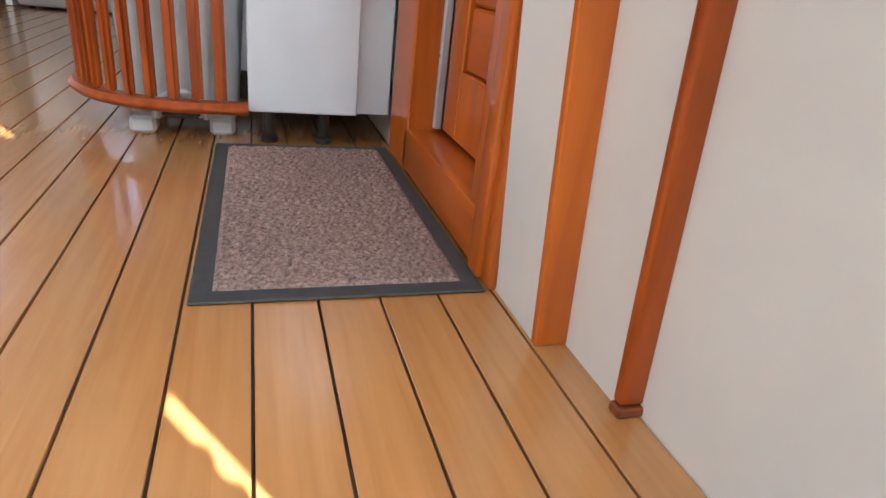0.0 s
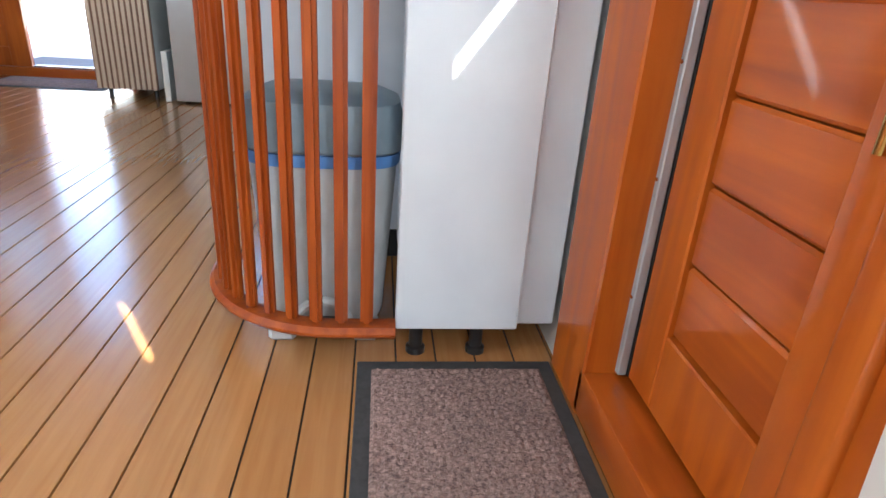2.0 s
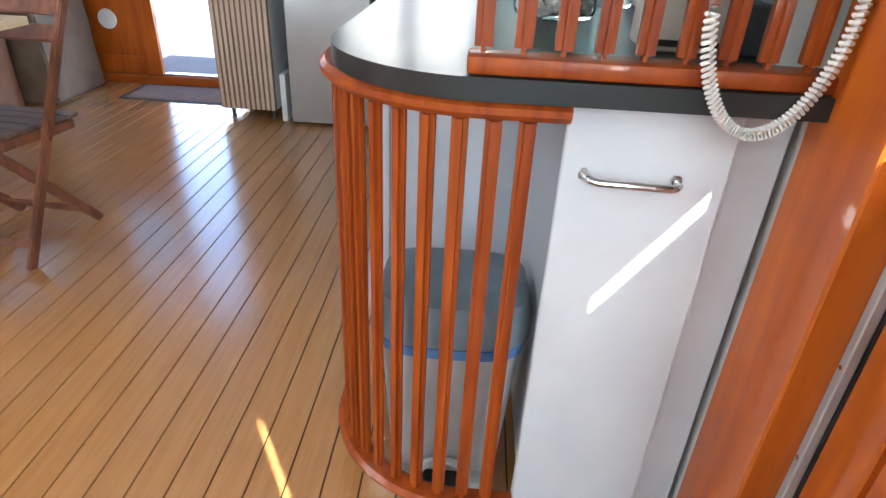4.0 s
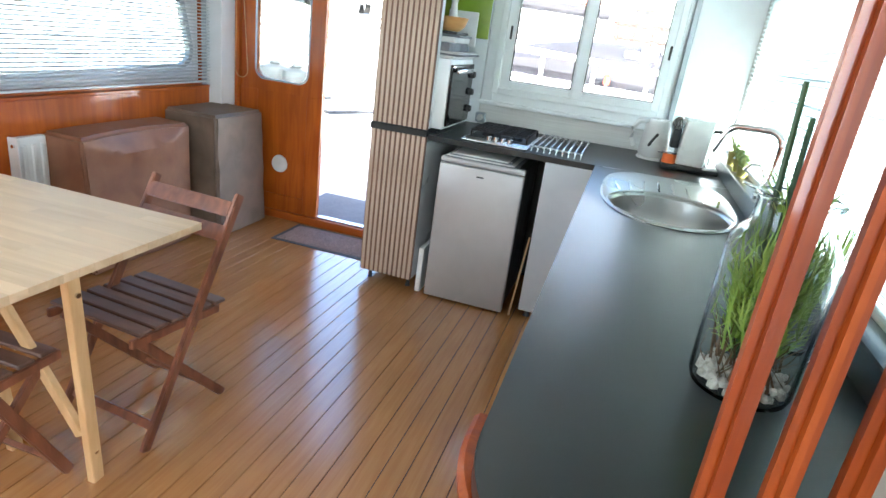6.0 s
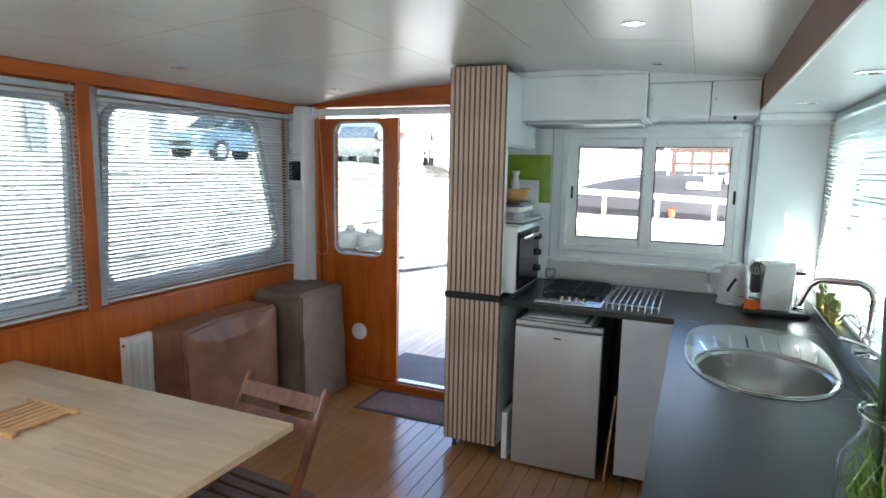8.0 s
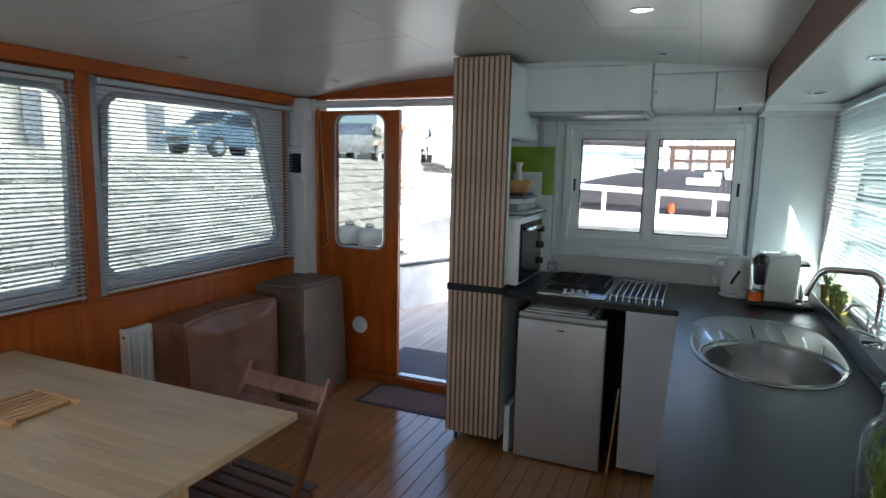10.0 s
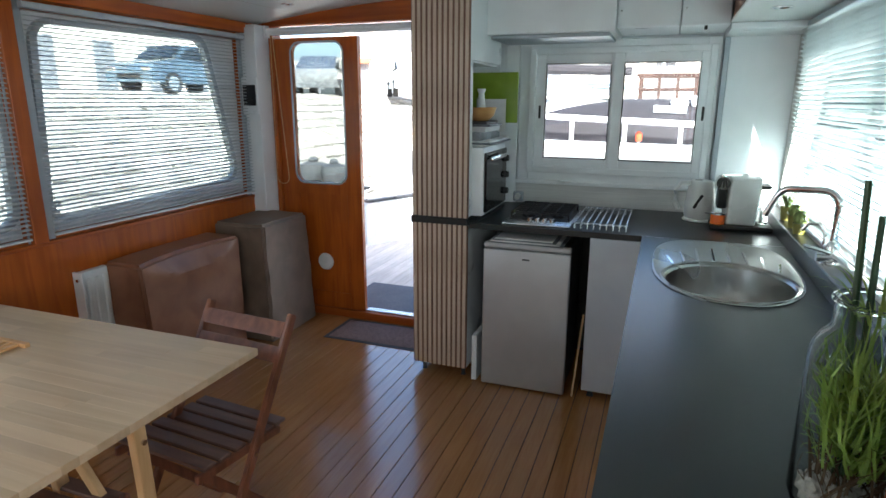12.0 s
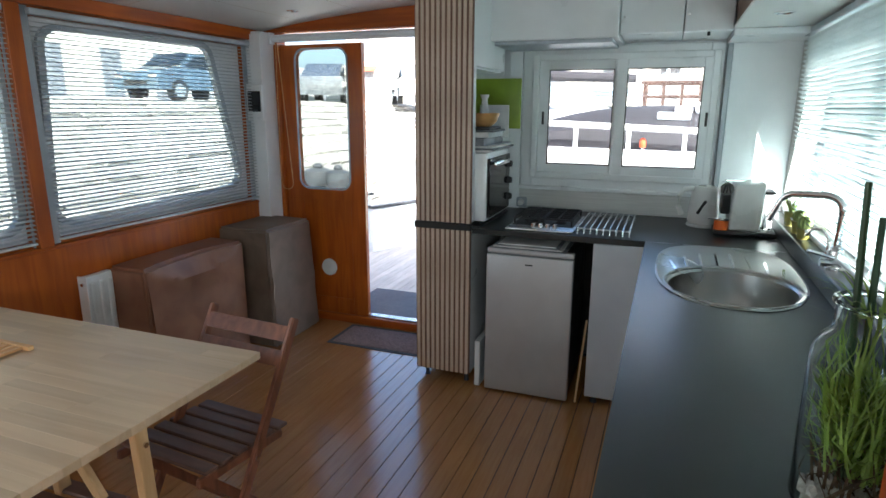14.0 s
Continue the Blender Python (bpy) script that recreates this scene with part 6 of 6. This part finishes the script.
def house(x0, x1, y0, y1, h, m1, nwin, label, face):
    hs = thing("house", ((x0 + x1) / 2, (y0 + y1) / 2, QZ1), label, "building", "houses on the quay")
    part("wall", addbox(bmesh.new(), x0, x1, y0, y1, QZ1, QZ1 + h, b=0), m1, hs)
    part("roof", addbox(bmesh.new(), x0 - 0.4, x1 + 0.4, y0 - 0.4, y1 + 0.4, QZ1 + h, QZ1 + h + 0.35, b=0.05), M_ROOF, hs)
    for k in range(nwin):
        s = (k + 0.5) / nwin
        for z0, z1 in ((0.2, 2.6), (3.4, 5.2), (6.2, 8.0)):
            if z1 > h - 0.3:
                continue
            if face == "x":
                y = y0 + (y1 - y0) * s
                part("window", addbox(bmesh.new(), x1 - 0.1, x1 + 0.02, y - 0.6, y + 0.6, QZ1 + z0, QZ1 + z1, b=0.02), M_GREYPAPER, hs)
            else:
                x = x0 + (x1 - x0) * s
                part("window", addbox(bmesh.new(), x - 0.6, x + 0.6, y0 - 0.02, y0 + 0.1, QZ1 + z0, QZ1 + z1, b=0.02), M_GREYPAPER, hs)
                if z0 < 1:
                    part("awning", addbar(bmesh.new(), (x, y0 - 0.6, QZ1 + 2.6), (x, y0, QZ1 + 3.0), 1.8, 0.06, (1, 0, 0)), M_ROOF, hs)
    return hs


house(-32, -24, -8, 14, 9, M_FACADE, 6, "ochre plastered house behind the quay", "x")
house(-34, -25, 15, 34, 9, M_FACADE2, 6, "cream plastered house behind the quay", "x")
house(-24, 6, 44, 52, 8.5, M_FACADE2, 8, "cream house with red awnings at the end of the quay", "y")
for y in (7.6, -2.0):
    tagged(part("plane_trunk", addlathe(bmesh.new(), [(0.42, QZ1), (0.34, QZ1 + 0.5), (0.3, QZ1 + 3), (0.26, QZ1 + 5)], -11.6, y, 14), M_STONE), "thick pale tree trunk beside the road", "tree trunk")

# the neighbouring boats seen through the galley window
b = thing("motor_boat", (1.0, 9.5, -1.4), "white motor boat with a navy canvas cover and white rails", "boat")
bm = bmesh.new()
rows = []
for k in range(13):
    s = k / 12
    x = -3.5 + 9.0 * s
    wdt = 1.4 * (1 - (abs(s - 0.45) / 0.62) ** 3)
    zt = 1.12 - 0.10 * s
    rows.append([bm.verts.new(p) for p in ((x, 9.5 - wdt * 0.6, -1.5), (x, 9.5 - wdt, zt), (x, 9.5 + wdt, zt), (x, 9.5 + wdt * 0.6, -1.5))])
for a, c in zip(rows, rows[1:]):
    for k in range(3):
        bm.faces.new((a[k], a[k + 1], c[k + 1], c[k]))
bm.faces.new(rows[0])
bm.faces.new(rows[-1][::-1])
part("hull", bm, M_HULL, b)
bm = bmesh.new()
rows = []
for k in range(17):
    s = k / 16
    x = -1.15 + 3.5 * s
    hgt = 1.05 + 0.58 * math.sin(math.pi * (0.08 + 0.84 * s)) ** 0.45
    wdt = 1.1
    rows.append([bm.verts.new((x, 9.5 + wdt * u, 1.04 + (hgt - 1.04) * v)) for u, v in ((-1, 0), (-0.92, 0.55), (-0.6, 0.9), (0, 1), (0.6, 0.9), (0.92, 0.55), (1, 0))])
for a, c in zip(rows, rows[1:]):
    for k in range(6):
        bm.faces.new((a[k], a[k + 1], c[k + 1], c[k]))
bm.faces.new(rows[0])
bm.faces.new(rows[-1][::-1])
part("canvas_cover", bm, M_NAVY, b)
part("rail", addbar(bmesh.new(), (-3.2, 8.15, 1.50), (5.0, 8.15, 1.17), 0.075, 0.06, (0, 0, 1), b=0.015), M_HULL, b)
for k in range(11):
    x = -3.0 + 0.649 * k
    part("stanchion", addbar(bmesh.new(), (x, 8.15, 0.98), (x, 8.15, 1.37 - 0.04 * (x + 0.3)), 0.05, 0.05, (1, 0, 0), b=0.01), M_HULL, b)
part("side_deck", addbox(bmesh.new(), -3.2, 4.2, 8.02, 8.3, 0.90, 1.0, b=0.02), M_HULL, b)
part("lamp", addlathe(bmesh.new(), [(0.02, 1.10), (0.04, 1.12), (0.04, 1.2), (0.015, 1.23)], 0.411, 8.3, 14), M_RED, b, "red lamp")
part("lamp_bracket", addrod(bmesh.new(), (0.411, 8.3, 0.99), (0.411, 8.3, 1.11), 0.012, n=8), M_ALU, b)
part("hatch", addbar(bmesh.new(), (0.55, 8.62, 1.50), (0.95, 8.62, 1.49), 0.10, 0.03, (0, 0.5, 1), b=0.01), M_ALU, b, "pale window strip in the canvas")
for x in (0.75, 1.0, 1.35):
    part("cushion", addbox(bmesh.new(), x, x + 0.22, 8.75, 9.0, 1.52, 1.62 + 0.05 * (x > 0.9), b=0.04, seg=3), M_HULL, b, "rolled white cover")
for k, (x, y, l) in enumerate(((-2.5, 14, 7), (5, 15, 8), (0.5, 20, 9), (9, 21, 8), (-4, 24, 9), (-0.6, 27, 6), (3.2, 30, 7), (-3.2, 33, 8), (1.4, 36, 7))):
    b = thing("sailing_boat", (x, y, -1.4), "white moored boat with cabin and mast", "boat", "moored boats")
    bm = addbox(bmesh.new(), x - l / 2, x + l / 2, y - 1.2, y + 1.2, -1.45, 0.7, b=0.3, seg=3)
    part("hull", bm, M_HULL, b)
    part("cabin", addbox(bmesh.new(), x - l / 4, x + l / 5, y - 0.9, y + 0.9, 0.7, 1.5, b=0.2, seg=3), (M_HULL, M_NAVY, M_ALU, M_BEIGE)[k % 4], b)
    part("boom_cover", addrod(bmesh.new(), (x + 0.1, y, 2.3), (x + l * 0.35, y, 2.2), 0.13, 0.09, 10), (M_NAVY, M_BINLID, M_BEIGE)[k % 3], b, "furled sail cover")
    part("rail", addtube(bmesh.new(), [(x - l * 0.45, y - 1.1, 0.7), (x - l * 0.45, y - 1.1, 1.3), (x + l * 0.42, y - 1.1, 1.3), (x + l * 0.42, y - 1.1, 0.7)], 0.03, 6), M_ALU, b)
    for q in range(4):
        part("porthole", addbox(bmesh.new(), x - l / 5 + q * 0.7, x - l / 5 + q * 0.7 + 0.45, y - 0.93, y - 0.88, 1.0, 1.25, b=0.03), M_CARGLASS, b)
    part("mast", addrod(bmesh.new(), (x, y, 1.5), (x, y, 10), 0.06, 0.04, 10), M_ALU, b)
p = thing("wooden_pergola", (0.75, 17.5, 0.7), "dark red wooden deckhouse frame on a barge", "deckhouse")
part("barge", addbox(bmesh.new(), -1.2, 3.2, 16.6, 19.0, -1.45, 0.9, b=0.2, seg=2), M_HULL, p, "white barge hull")
for x in (0.0, 0.46, 0.92, 1.38, 1.84):
    for y in (17.2, 18.4):
        part("post", addbar(bmesh.new(), (x, y, 0.88), (x, y, 2.2), 0.07, 0.07), M_PERGOLA, p)
for y in (17.2, 18.4):
    part("beam", addbox(bmesh.new(), -0.1, 1.95, y - 0.05, y + 0.05, 2.2, 2.28, b=0.01), M_PERGOLA, p)
    part("rail", addbox(bmesh.new(), -0.05, 1.9, y - 0.04, y + 0.04, 1.85, 1.92, b=0.01), M_PERGOLA, p)

# ---- floor planks, last ----
joints = [0.375 - 0.084 * k for k in range(30, 0, -1)] + [0.375 + (1.0345 - 0.375) / 8 * k for k in range(8)] + [1.0345 + 0.0812 * k for k in range(6)]
meshes = {}
for a, c in zip(joints, joints[1:]):
    x0, x1 = max(a + 0.0017, XL + 0.001), min(c - 0.0017, XR + 0.058)
    if x1 - x0 > 0.006:
        y0 = STAIR_Y if x1 > STAIR_X else YB
        key = (round(x1 - x0, 4), y0)
        if key not in meshes:
            meshes[key] = mesh_of("floor_plank", addbox(bmesh.new(), 0, x1 - x0, y0, YK - 0.14, -0.012, 0.0, b=0.0008), M_PLANK)
        piece("floor_plank", meshes[key], floor, Matrix.Translation((x0, 0, 0)))
